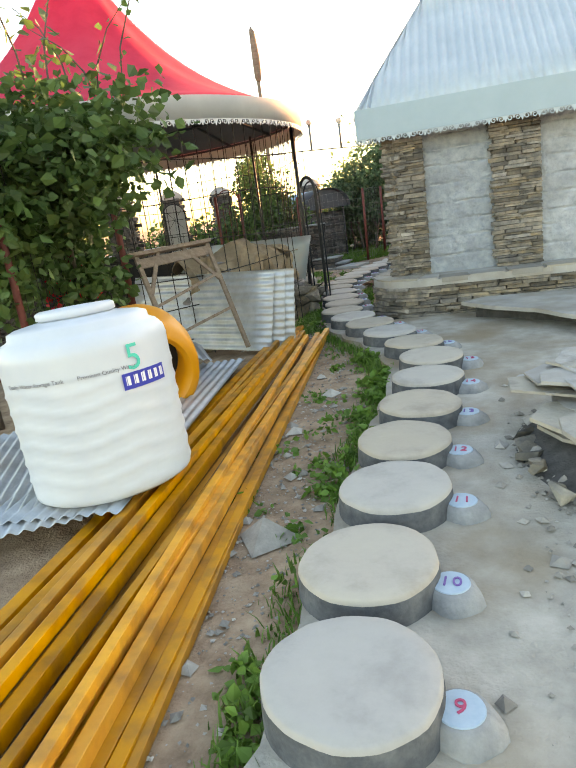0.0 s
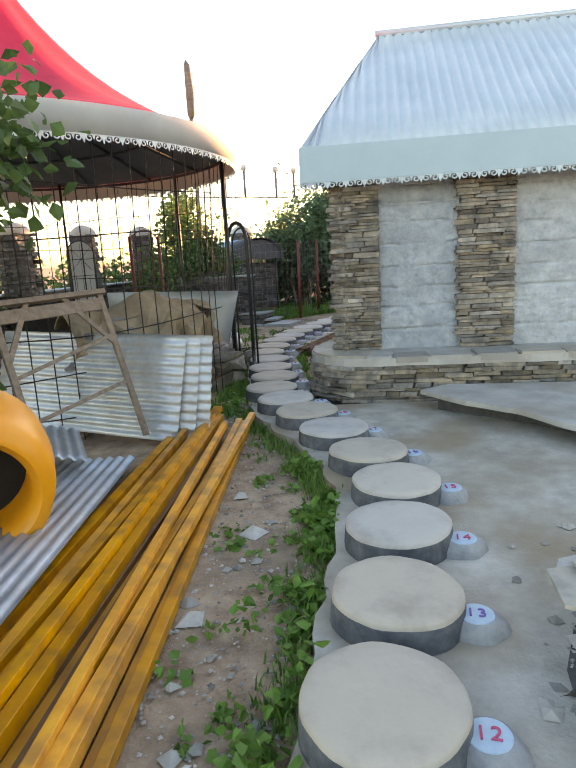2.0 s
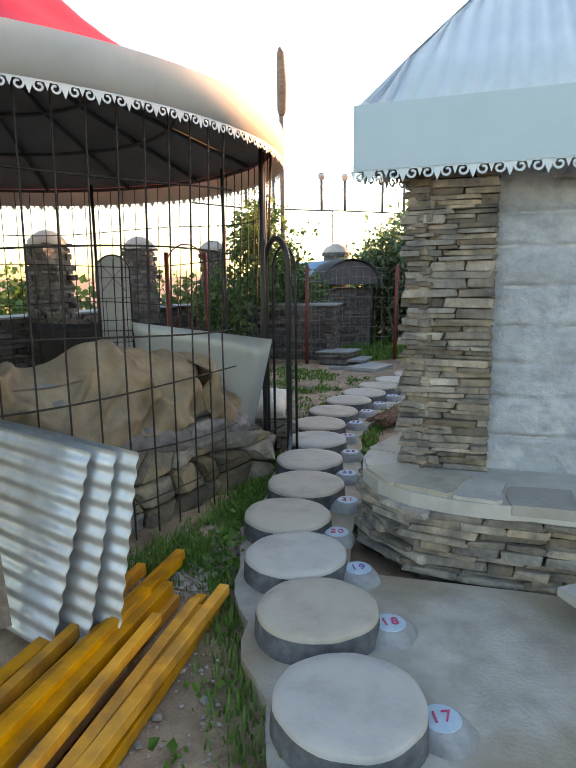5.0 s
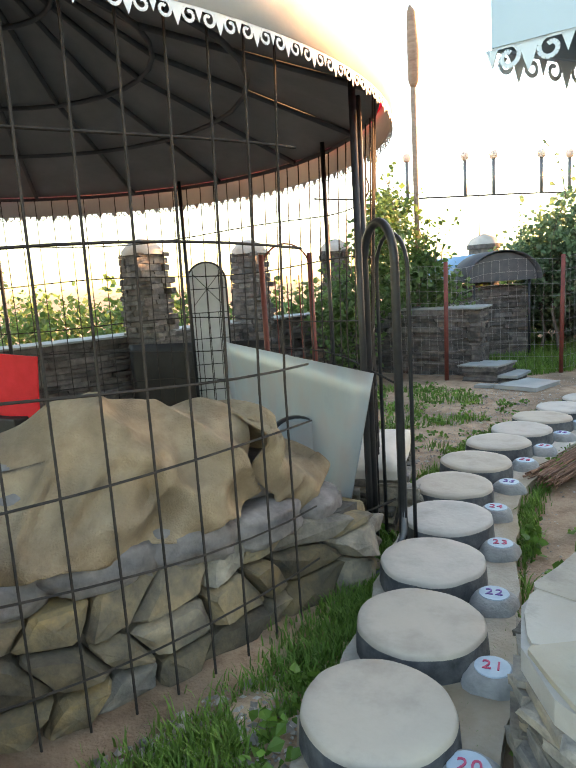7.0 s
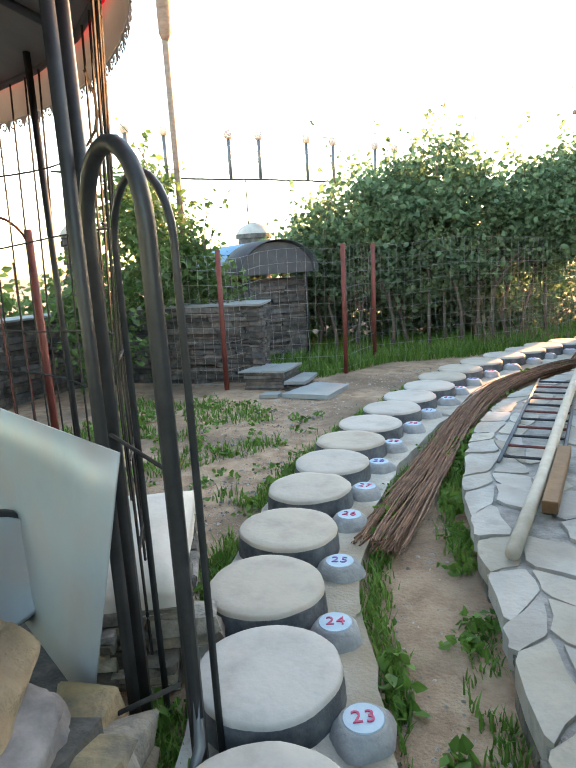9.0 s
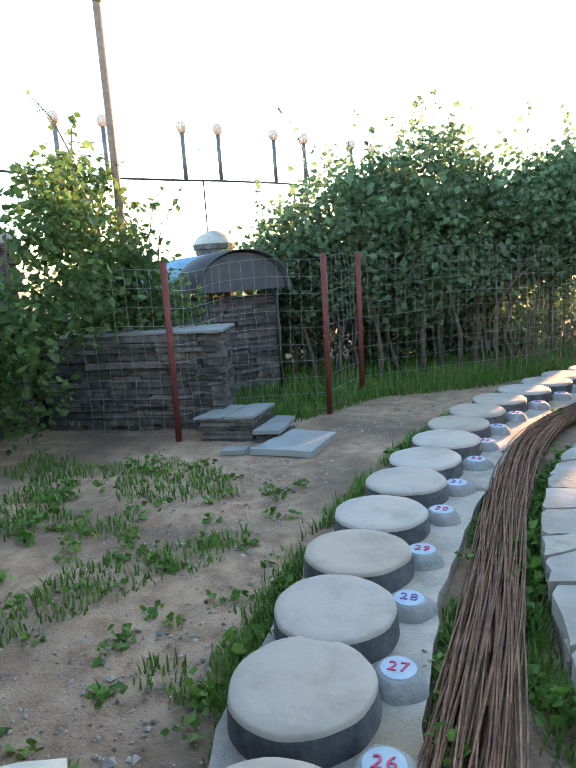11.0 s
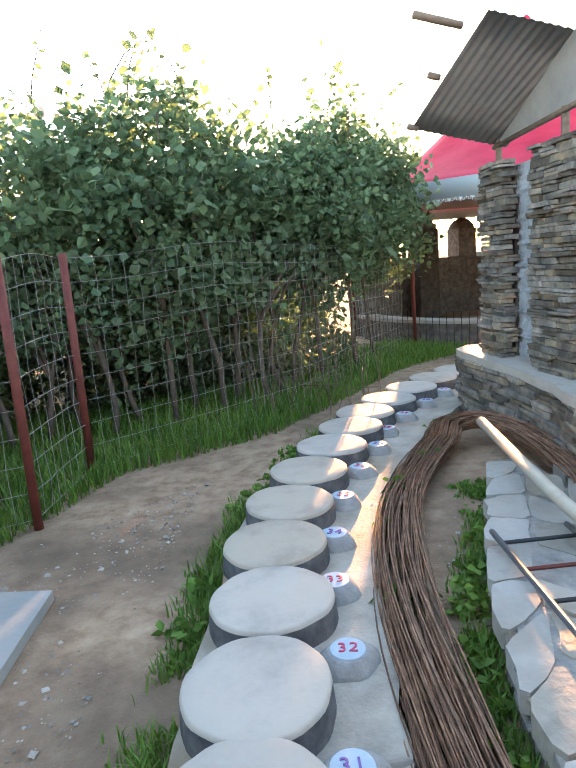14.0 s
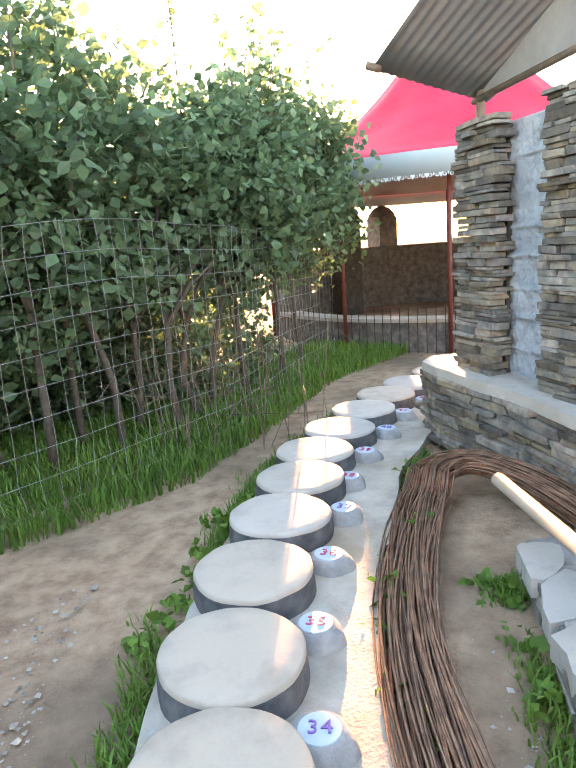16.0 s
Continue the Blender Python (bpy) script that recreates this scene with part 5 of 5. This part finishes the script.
def rods(name, mid, widths, n, label, seed, zs=.06):
    """A bundle of thin steel rods along a bent line."""
    r2 = random.Random(seed)
    t = thing(name, pose(0, 0, 0), label, "steel rods")
    for _ in range(2):
        mm, ww = [mid[0]], [widths[0]]
        for (a, b), wa, wb in zip(zip(mid, mid[1:]), widths, widths[1:]):
            mm += [(a[0] * .75 + b[0] * .25, a[1] * .75 + b[1] * .25), (a[0] * .25 + b[0] * .75, a[1] * .25 + b[1] * .75)]
            ww += [wa * .75 + wb * .25, wa * .25 + wb * .75]
        mid, widths = mm + [mid[-1]], ww + [widths[-1]]
    for q in range(n):
        o = r2.uniform(-1, 1)
        zz = r2.uniform(0, zs)
        pts = []
        ph = r2.uniform(0, 6)
        for i, (x, y) in enumerate(mid):
            a, b = mid[max(0, i - 1)], mid[min(len(mid) - 1, i + 1)]
            d = Vector((b[0] - a[0], b[1] - a[1], 0)).normalized()
            k2 = (o + .25 * math.sin(i * .27 + ph)) * widths[i]
            pts.append((x + d.y * k2, y - d.x * k2, .055 + zz + .012 * math.sin(i * .22 + ph) + (.10 if x > 1.25 else 0)))
        lo = min(8, int(r2.expovariate(.45)))
        tube("rod", pts[lo:], r2.uniform(.0036, .005), M_rust, t, sides=5)
    return t


rods("rod_bundle", [(-1.24, 10.36), (-1.08, 10.9), (-.92, 11.45), (-.78, 12.0), (-.64, 12.55), (-.47, 13.1), (-.26, 13.7), (-.02, 14.2), (.28, 14.7), (.62, 15.12), (1.0, 15.5), (1.3, 15.72), (1.55, 15.72), (1.63, 15.5), (1.6, 15.1), (1.45, 14.6), (1.2, 14.0)],
     [.15, .13, .12, .11, .11, .12, .12, .12, .11, .11, .12, .12, .10, .09, .09, .10, .12], 130, "bundle of long rusty reinforcing rods bent round", 5, .09)
bs = part("loose_stone", boulder_bm(91, .14, .11, .12), M_flag, m=pose(-.71, 13.03, .07, 20, 10, 30))
tagged(bs, "small pale stone wedged beside the path", "stone")

# ---- second tent ----
T2, T2R = Vector((7.1, 21.6, 0)), 3.7
tent2 = thing("tent", pose(T2.x, T2.y, 0), "second round red canopy over a dark stone enclosure", "tent")
part("canopy", canopy_bm(T2R, 2.56, 5.6), M_red, tent2, "sunlit red canvas roof", smooth=True)
part("valance", lathe_bm([(T2R + .03, 2.58), (T2R + .035, 2.30), (T2R + .02, 2.30), (T2R + .015, 2.57)], 96), M_fascia, tent2, "pale blue valance band", smooth=True)
hang_trim("trim", lambda s: Vector(((T2R + .03) * math.cos(s / T2R), (T2R + .03) * math.sin(s / T2R), 2.31)), 2 * math.pi * T2R, M_trim_blue, tent2)
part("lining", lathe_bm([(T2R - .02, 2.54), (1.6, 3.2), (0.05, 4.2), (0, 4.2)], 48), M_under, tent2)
for a in (130, 165, 200, 225, 250, 290, 330, 10, 50, 90):
    c, s = math.cos(radians(a)), math.sin(radians(a))
    tube("post", [(3.5 * c, 3.5 * s, 0), (3.5 * c, 3.5 * s, 2.55)], .03, M_rustred, tent2, sides=8)
ring = lambda r, a0, a1, n=40: [(r * math.cos(radians(a0 + (a1 - a0) * i / n)), r * math.sin(radians(a0 + (a1 - a0) * i / n))) for i in range(n + 1)]
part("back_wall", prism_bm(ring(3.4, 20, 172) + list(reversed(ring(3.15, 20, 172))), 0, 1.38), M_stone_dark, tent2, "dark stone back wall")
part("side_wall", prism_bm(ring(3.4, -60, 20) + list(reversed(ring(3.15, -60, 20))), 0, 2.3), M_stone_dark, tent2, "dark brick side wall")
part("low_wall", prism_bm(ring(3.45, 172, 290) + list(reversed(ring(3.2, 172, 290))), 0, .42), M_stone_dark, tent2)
part("low_coping", prism_bm(ring(3.5, 170, 291) + list(reversed(ring(3.15, 170, 291))), .42, .47), M_coping, tent2, "pale coping of the low wall")
for k in range(60):
    a = radians(172 + 118 * k / 59)
    tube("rod", [(3.52 * math.cos(a), 3.52 * math.sin(a), 0), (3.52 * math.cos(a), 3.52 * math.sin(a), .62)], .006, M_wire, tent2, sides=4)
for x, y in ((4.5, 22.85), (6.15, 23.3), (7.9, 24.3), (3.9, 21.6)):
    p2 = thing("wall_pillar", pose(x + .15, y + .8, 0), "dark square stone pillar silhouetted against the sun", "pillar", "pillars of the far enclosure")
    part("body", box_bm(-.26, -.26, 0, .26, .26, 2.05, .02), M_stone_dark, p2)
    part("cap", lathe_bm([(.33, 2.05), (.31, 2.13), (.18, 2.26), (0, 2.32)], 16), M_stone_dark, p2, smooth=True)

# ---- yellow beams, sheets and tanks ----
def beam(p0, p1, w, h, material, label):
    a, b = Vector(p0), Vector(p1)
    ob = part("steel_beam", box_bm(-w / 2, 0, -h / 2, w / 2, (b - a).length, h / 2, .004), material, m=frame3(a, (b - a).cross(Vector((0, 0, 1))), b - a))
    return tagged(ob, label, "steel beam", "beams in the pile")


YL = "long yellow-painted steel box beam lying in a pile"
for x0, y0, z0, x1, y1, z1, w, h in (
        (-.98, .2, .05, -1.22, 4.3, .05, .045, .045), (-.93, .4, .05, -1.36, 6.70, .06, .05, .05), (-1.02, .2, .10, -1.42, 6.62, .11, .05, .06),
        (-1.12, .2, .05, -1.46, 6.76, .05, .055, .055), (-1.14, .1, .12, -1.33, 6.75, .13, .05, .05), (-1.25, .1, .06, -1.58, 6.70, .06, .06, .06),
        (-1.30, .1, .15, -1.60, 6.68, .13, .055, .07), (-1.42, .2, .06, -1.66, 6.45, .06, .05, .05), (-1.5, .3, .14, -1.73, 7.05, .12, .05, .05),
        (-1.62, .3, .07, -1.85, 6.6, .07, .07, .05), (-1.70, .5, .13, -1.90, 6.2, .10, .07, .05), (-1.08, .2, .16, -1.50, 6.4, .15, .045, .045), (-1.2, .1, .17, -1.38, 6.60, .10, .04, .05), (-1.38, .1, .2, -1.64, 6.55, .17, .05, .05), (-1.46, .2, .19, -1.82, 6.8, .14, .045, .06), (-1.58, .3, .18, -1.66, 6.9, .16, .05, .045), (-.86, .3, .045, -1.28, 4.9, .045, .035, .04)):
    beam((x0, y0, z0), (x1, y1, z1), w, h, M_yellow, YL)
for x0, y0, z0, x1, y1, z1 in ((-1.36, .2, .10, -1.52, 6.3, .10), (-1.56, .2, .10, -1.70, 6.5, .10), (-1.80, .5, .08, -1.80, 6.4, .06), (-1.2, .2, .09, -1.48, 6.1, .10)):
    beam((x0, y0, z0), (x1, y1, z1), .045, .04, M_brownbeam, "long rusty brown steel bar among yellow beams")


def sheet_thing(w, l, m, label, pitch=.076, sag=0.0, depth=.02):
    ob = part("corrugated_sheet", corrugated_bm(w, l, pitch, depth, 8, sag), M_galv, m=m, smooth=True)
    return tagged(ob, label, "corrugated sheet", "corrugated sheets by the beams")


sheet_thing(.85, 3.3, frame3((-2.42, 2.25, .20), (1, .12, .02), (-.05, 1, -.02)), "galvanised corrugated sheet lying under the tank")
sheet_thing(.9, 1.6, frame3((-2.62, 1.98, .17), (1, .42, .03), (-.4, 1, .04)), "bent galvanised corrugated sheet end under the tank")
sheet_thing(.45, .75, frame3((-2.55, 5.05, .36), (.82, .5, -.28), (-.5, .9, .05)), "short curled piece of corrugated sheet")
for i, (o, yy, up) in enumerate(((0, 0, 0), (.13, .06, -.03), (.24, .12, -.06))):
    sheet_thing(.86, 2.0, frame3((-1.84 + o, 6.12 + yy, .08 + up * .3), (.11 - .02 * i, .28 - .05 * i, 1), (-1.55, .42, .0)), "galvanised corrugated sheet leaning on the heap", .078, 0, .012)
wfm = thing("wooden_frame", pose(0, 0, 0), "weathered wooden trestle frame leaning on the sheets", "wooden frame")
FTL, FTR, FBR, FBL = Vector((-2.95, 5.62, 1.28)), Vector((-2.51, 6.46, 1.30)), Vector((-2.10, 6.15, .14)), Vector((-2.5, 5.25, .14))


def plank(name, a, b, w, th):
    d = b - a
    part(name, box_bm(-w / 2, 0, -th / 2, w / 2, d.length, th / 2, .004), M_wood, wfm, m=frame3(a, d.cross(Vector((.9, -.5, .35))), d))


plank("leg", FTL, FBL, .05, .03)
plank("leg", FTR, FBR, .05, .03)
plank("top_board", FTL + Vector((-.05, -.1, .0)), FTR + Vector((.02, .04, 0)), .04, .09)
plank("board", FTL.lerp(FBL, .08), FTR.lerp(FBR, .08), .1, .025)
plank("brace", FTL.lerp(FTR, .62), FTR.lerp(FBR, .36), .04, .025)
plank("brace", FTL.lerp(FTR, .30), FTL.lerp(FBL, .36), .04, .025)
plank("cross_bar", FTL.lerp(FBL, .72), FTR.lerp(FBR, .62), .03, .025)
plank("cross_bar", FTL.lerp(FBL, .45), FTR.lerp(FBR, .30), .03, .025)

tank = thing("water_tank", pose(-1.83, 2.76, .215, -3, -3, 0) @ Matrix.Scale(1.07, 4), "white plastic water tank standing on corrugated sheets", "water tank")
prof = [(0, 0), (.37, 0), (.392, .015)]
for i in range(1, 40):
    z = .015 + .68 * i / 40
    prof.append((.395 + .012 * i / 40, z))
prof += [(.408, .70), (.40, .74), (.37, .775), (.34, .79), (.335, .82), (.30, .835), (.20, .85), (0, .855)]
bm = lathe_bm(prof, 96)
for v in bm.verts:
    if .04 < v.co.z < .66:
        a = math.atan2(v.co.y, v.co.x)
        zz = v.co.z + .022 * (abs(((a * 5 / math.pi) % 2) - 1) * 2 - 1)
        k2 = (zz / .085) % 1
        bulge = max(0, 1 - abs(k2 - .5) / .16) * (.008 if zz < .56 else 0)
        v.co.x += math.cos(a) * bulge
        v.co.y += math.sin(a) * bulge
part("body", bm, M_tank, tank, "ribbed white plastic body", smooth=True)
part("lid", lathe_bm([(.0, .85), (.17, .85), (.19, .86), (.19, .89), (.17, .9), (0, .905)], 40), M_tank, tank, "round screw lid", smooth=True)
aim = math.atan2(-2.86, 1.90)


def on_tank(name, me, material, ang, z, label=""):
    """Bends flat writing round the tank's side."""
    me = me.copy()
    for v in me.vertices:
        a = ang + v.co.x / .409
        rr = .411 + v.co.z * .5
        v.co = Vector((rr * math.cos(a), rr * math.sin(a), z + v.co.y))
    me.materials.clear()
    return link(name, me, material, tank, label)


def strip_mesh(w, h, n=12):
    me = bpy.data.meshes.new("strip")
    me.from_pydata([(w * (i / n - .5), h * (j - .5), 0) for j in (0, 1) for i in range(n + 1)], [], [(i, i + 1, n + 2 + i, n + 1 + i) for i in range(n)])
    return me


on_tank("label_plate", strip_mesh(.25, .075), M_blue, aim + .62, .535, "dark blue brand plate")
for q in range(6):
    on_tank("label_mark", strip_mesh(.022, .042, 2), M_white, aim + .62 - .24 + q * .098, .537, "plain white mark")
me5 = text_mesh("5", .17, .001)
for v in me5.vertices:
    v.co.z += .003
on_tank("number", me5, M_teal, aim + .50, .635, "teal printed number 5")
for k2, (a, w) in enumerate(((-.55, .20), (.06, .26))):
    tx = text_mesh("Quality Water Storage Tank" if k2 == 0 else "Premium Quality Water", .027, .0006)
    for v in tx.vertices:
        v.co.z += .003
    on_tank("printed_line", tx, M_greyink, aim + a - .12 + .24 * k2, .60, "small grey printed line")

drum = thing("orange_drum", pose(-2.45, 4.42, .47, -80, 0, 35), "orange plastic drum lying on its side, open end", "drum")
part("shell", lathe_bm([(.34, -.34), (.40, -.33), (.43, -.2), (.45, 0), (.44, .2), (.40, .33), (.30, .36), (.29, .34), (.30, .2), (.30, -.2), (.30, -.3), (.34, -.34)], 48), M_orange, drum, smooth=True)
# solid disc across the drum; its near-black colour paints the shade inside
part("inside", lathe_bm([(0, .0), (.302, .0), (.302, .02), (0, .021)], 32), M_hollow_shade, drum, "near-black disc painted as the shade of the hollow")

# ---- stone slab pile and flat slabs in the yard ----
pile = thing("slab_pile", pose(0, 0, 0), "loose pile of pale flat stone slabs on rubble", "stone pile")
part("core", lathe_bm([(.72, 0), (.6, .06), (.45, .13), (0, .15)], 20), M_mortar, pile, "dark gravel rubble", m=pose(1.02, 3.2, .09) @ Matrix.Diagonal((1, 1.25, 1, 1)), smooth=True)
for q in range(60):
    w, l = rng.uniform(.12, .27), rng.uniform(.14, .34)
    n = rng.randint(5, 7)
    poly = [(w * math.cos(2 * math.pi * i / n + rng.uniform(-.25, .25)), l * math.sin(2 * math.pi * i / n + rng.uniform(-.25, .25))) for i in range(n)]
    part("slab", prism_bm(poly, 0, rng.uniform(.010, .024)), M_flag, pile,
         m=pose(.95 + rng.uniform(-.36, .4), 3.2 + rng.uniform(-.5, .55), .2 + .0042 * q, rng.uniform(-3.5, 3.5), rng.uniform(-4, 4), rng.uniform(0, 180)))
for q in range(26):
    a = rng.uniform(0, 6.3)
    part("rubble", boulder_bm(100 + q, *[rng.uniform(.05, .13) for _ in range(2)], rng.uniform(.03, .07)), M_heap, pile,
         m=pose(.92 + .55 * math.cos(a), 3.1 + .9 * math.sin(a), .125 + rng.uniform(0, .03), rng.uniform(0, 25), 0, rng.uniform(0, 180)))
slab("ledge_slab", [(.17, 6.95), (.45, 7.14), (1.7, 7.1), (3.3, 7.0), (3.4, 5.0), (1.6, 5.25), (1.2, 5.55), (.85, 6.2), (.5, 6.5)], .235, .275, M_coping, "large thin grey stone slab set as a ledge", "slab", seed=11)
led = part("ledge_base", prism_bm([(.32, 6.9), (.5, 7.1), (3.2, 7.0), (3.2, 5.3), (1.8, 5.6), (1.0, 6.4)], .09, .235), M_mortar)
tagged(led, "dark stone packing under the ledge slab", "stone packing")


# ---- weeds, grass and gravel ----
def scatter(poly, n, seed):
    g = np.random.default_rng(seed)
    P = np.array(poly)
    lo, hi = P.min(0), P.max(0)
    q = g.uniform(lo, hi, (n * 3, 2))
    c = np.zeros(len(q), bool)
    j = len(P) - 1
    for i in range(len(P)):
        xi, yi, xj, yj = *P[i], *P[j]
        c ^= ((yi > q[:, 1]) != (yj > q[:, 1])) & (q[:, 0] < (xj - xi) * (q[:, 1] - yi) / (yj - yi + 1e-9) + xi)
        j = i
    return q[c][:n]


def band(line, w, n, seed, z=.02):
    g = np.random.default_rng(seed)
    L2 = np.array(line, float)
    i = g.integers(0, len(L2) - 1, n)
    t = g.uniform(0, 1, n)[:, None]
    p = L2[i] * (1 - t) + L2[i + 1] * t
    d = L2[i + 1] - L2[i]
    d /= np.linalg.norm(d, axis=1)[:, None]
    o = g.normal(0, w, n)[:, None]
    p = p + np.stack([-d[:, 1], d[:, 0]], 1) * o
    keep = np.array([noise.noise(Vector((x * 1.8, y * 1.8, seed))) > -.22 for x, y in p])
    p = p[keep]
    return np.column_stack([p, np.full(len(p), z)])


grass_pts = np.concatenate([
    band([(x - .08, y) for x, y in left_edge], .06, 15000, 1),
    band([(x + .07, y) for x, y in right_edge], .035, 6000, 2),
    band([(x - .08, y) for x, y in K], .045, 4500, 3),
    band([(-1.9, 6.9), (-1.7, 7.6), (-1.75, 8.6)], .10, 5000, 4),
    band([(-.98, 7.6), (-.98, 8.2), (-.8, 8.7)], .06, 2500, 5),
    band([(x + .2, y - .15) for x, y in pl2[2:5]], .1, 1500, 6)])
g1 = blades(grass_pts, .085, .0045, M_grass, "grass_verge", lean=.9)
tagged(g1, "green grass and weeds along the path edges", "grass", kind="stuff")
back_poly = [(-3.1, 15.6), (-2.1, 15.35), (-1.2, 16.5), (.2, 16.85), (1.4, 17.8), (2.6, 18.8), (4.4, 19.6), (4.0, 21), (1.0, 20), (-3.4, 18.4)]
q = scatter(back_poly, 26000, 8)
g2 = blades(np.column_stack([q, np.full(len(q), .01)]), .19, .006, M_grass, "tall_grass", lean=.8)
tagged(g2, "rough uncut grass under the bushes", "grass", kind="stuff")
q = scatter([(-4.2, 9.8), (-2.3, 10.2), (-2.0, 11.6), (-2.2, 12.9), (-2.7, 14.0), (-4.6, 14.4), (-4.8, 11)], 9000, 9)
q = q[[noise.noise(Vector((x * 1.6, y * 1.6, 3))) > -.1 + max(0, x + 3.2) * .3 for x, y in q]]
g3 = blades(np.column_stack([q, np.full(len(q), .01)]), .09, .006, M_grass, "short_grass", lean=.9)
tagged(g3, "patchy short grass beside the earth path", "grass", kind="stuff")
wp = []
for line, n, w in (([(x - .1, y) for x, y in left_edge[:6]], 120, .07), ([(x + .08, y) for x, y in right_edge], 60, .035), ([(x - .09, y) for x, y in K], 75, .04), ([(x - .08, y) for x, y in left_edge[6:]], 60, .05), ([(-3.4, 13.9), (-2.6, 13.9), (-2.9, 14.4)], 16, .15), ([(-3.9, 12.5), (-3.6, 13.5)], 20, .3)):
    c = band(line, w, n, 20 + n)
    for x, y, z in c:
        k2 = rng.randint(14, 30)
        hh = rng.uniform(.04, .16)
        wp.append(np.column_stack([nrg.normal(x, .035, k2), nrg.normal(y, .035, k2), nrg.uniform(.03, hh, k2)]))
w1 = leaves(np.concatenate(wp), .045, M_grass, "weeds")
tagged(w1, "small broad-leaved green weeds by the kerbs", "weeds", kind="stuff")
rosette = scatter([(-3.6, 9.9), (-2.0, 10.2), (-1.9, 13.6), (-3.4, 13.6)], 70, 31)
wq = np.concatenate([np.column_stack([nrg.normal(x, .03, 12), nrg.normal(y, .03, 12), nrg.uniform(.03, .06, 12)]) for x, y in np.concatenate([rosette, scatter([(-1.1, 2), (-.7, 2), (-.75, 5.5), (-1.2, 6.5)], 22, 32)])])
w2_ob = leaves(wq, .04, M_grass, "low_weeds")
tagged(w2_ob, "flat weed rosettes on the bare earth", "weeds", kind="stuff")


def pebbles(name, pts, size, material, label):
    n = len(pts)
    base = np.array([(1, 0, 0), (-1, 0, 0), (0, 1, 0), (0, -1, 0), (0, 0, .6), (0, 0, -.6)], float)
    tri = np.array([(0, 2, 4), (2, 1, 4), (1, 3, 4), (3, 0, 4), (2, 0, 5), (1, 2, 5), (3, 1, 5), (0, 3, 5)])
    s = size * nrg.lognormal(0, .5, n)[:, None, None]
    V = base[None] * nrg.uniform(.6, 1.3, (n, 6, 1)) * s
    a = nrg.uniform(0, 6.28, n)
    R = np.stack([np.stack([np.cos(a), -np.sin(a)], 1), np.stack([np.sin(a), np.cos(a)], 1)], 1)
    V[:, :, :2] = np.einsum('nij,nkj->nki', R, V[:, :, :2])
    V += pts[:, None, :]
    F = (tri[None] + np.arange(n)[:, None, None] * 6).reshape(-1, 3)
    me = bpy.data.meshes.new(name)
    me.from_pydata(V.reshape(-1, 3).tolist(), [], F.tolist())
    me.update()
    ob = link(name, me, material)
    return tagged(ob, label, "gravel", kind="stuff")


def flat(q, z):
    return np.column_stack([q, np.full(len(q), z)])


pb = np.concatenate([flat(scatter([(-1.3, 0), (-.6, 0), (-.55, 5), (-1.3, 6.6), (-1.9, 7.1)], 4200, 41), .025), flat(scatter([(.1, .5), (2.2, .5), (2, 4), (.45, 3.8)], 1600, 42), .105),
                     flat(scatter([(-3.6, 10), (-1.95, 10.2), (-1.9, 13), (-.6, 16), (-2.6, 15)], 4200, 43), .025), flat(scatter([(-1.2, 9), (-.75, 9), (-.8, 12), (.9, 14.8), (.6, 15), (-1.0, 11.5)], 2200, 44), .025),
                     flat(scatter([(-.6, 9), (.3, 9.6), (.7, 12), (1.2, 14.6), (-.3, 12.5)], 1100, 45), .175)])
pg = np.concatenate([flat(scatter([(-2.3, 6.4), (-1.75, 6.5), (-1.3, 7.1), (-1.6, 8.0), (-1.95, 7.6)], 1800, 51), .03), flat(scatter([(.25, 1.3), (.55, 2.3), (.35, 2.7), (.75, 2.75), (1.6, 2.6), (1.8, 1.2)], 2600, 52), .108)])
ga, gr = np.random.default_rng(53).uniform(0, 6.28, 1800), np.sqrt(np.random.default_rng(54).uniform(0, 1, 1800))
pg = np.concatenate([pg, np.column_stack([1.02 + .7 * gr * np.cos(ga), 3.2 + .88 * gr * np.sin(ga), .10 + .15 * np.minimum(1, 1.55 * (1 - gr))])])
pebbles("grey_gravel", pg, .012, M_gravel, "grey crushed gravel lying in patches")
pebbles("gravel", pb, .0065, M_gravel, "scattered gravel and stone chips")
pb2 = flat(scatter([(-1.3, .5), (-.65, .5), (-.6, 5), (-1.3, 6)], 60, 46), .03)
pebbles("stone_chips", np.concatenate([pb2, flat(scatter([(.15, 1.0), (1.2, 1), (1, 2.6), (.3, 2.5)], 60, 47), .11), flat(scatter([(.0, .6), (2, .6), (1.6, 5), (.3, 4.5)], 160, 48), .105)]), .026, M_gravel, "larger stone chips on the ground")
tw = []
for q in range(60):
    x, y = rng.uniform(.2, 1.6), rng.uniform(17.1, 18.4)
    h = rng.uniform(.3, 1.3)
    dx, dy = rng.uniform(-.6, .6), rng.uniform(-.4, .2)
    tw.append([(x, y, 0), (x + dx * .3, y + dy * .3, h * .8), (x + dx, y + dy, h * rng.uniform(.4, 1.0))])
tagged(tubes("dry_stems", tw, .004, M_dry, sides=3), "tangle of dry brown stems by the wire fence", "dry stems", kind="stuff")
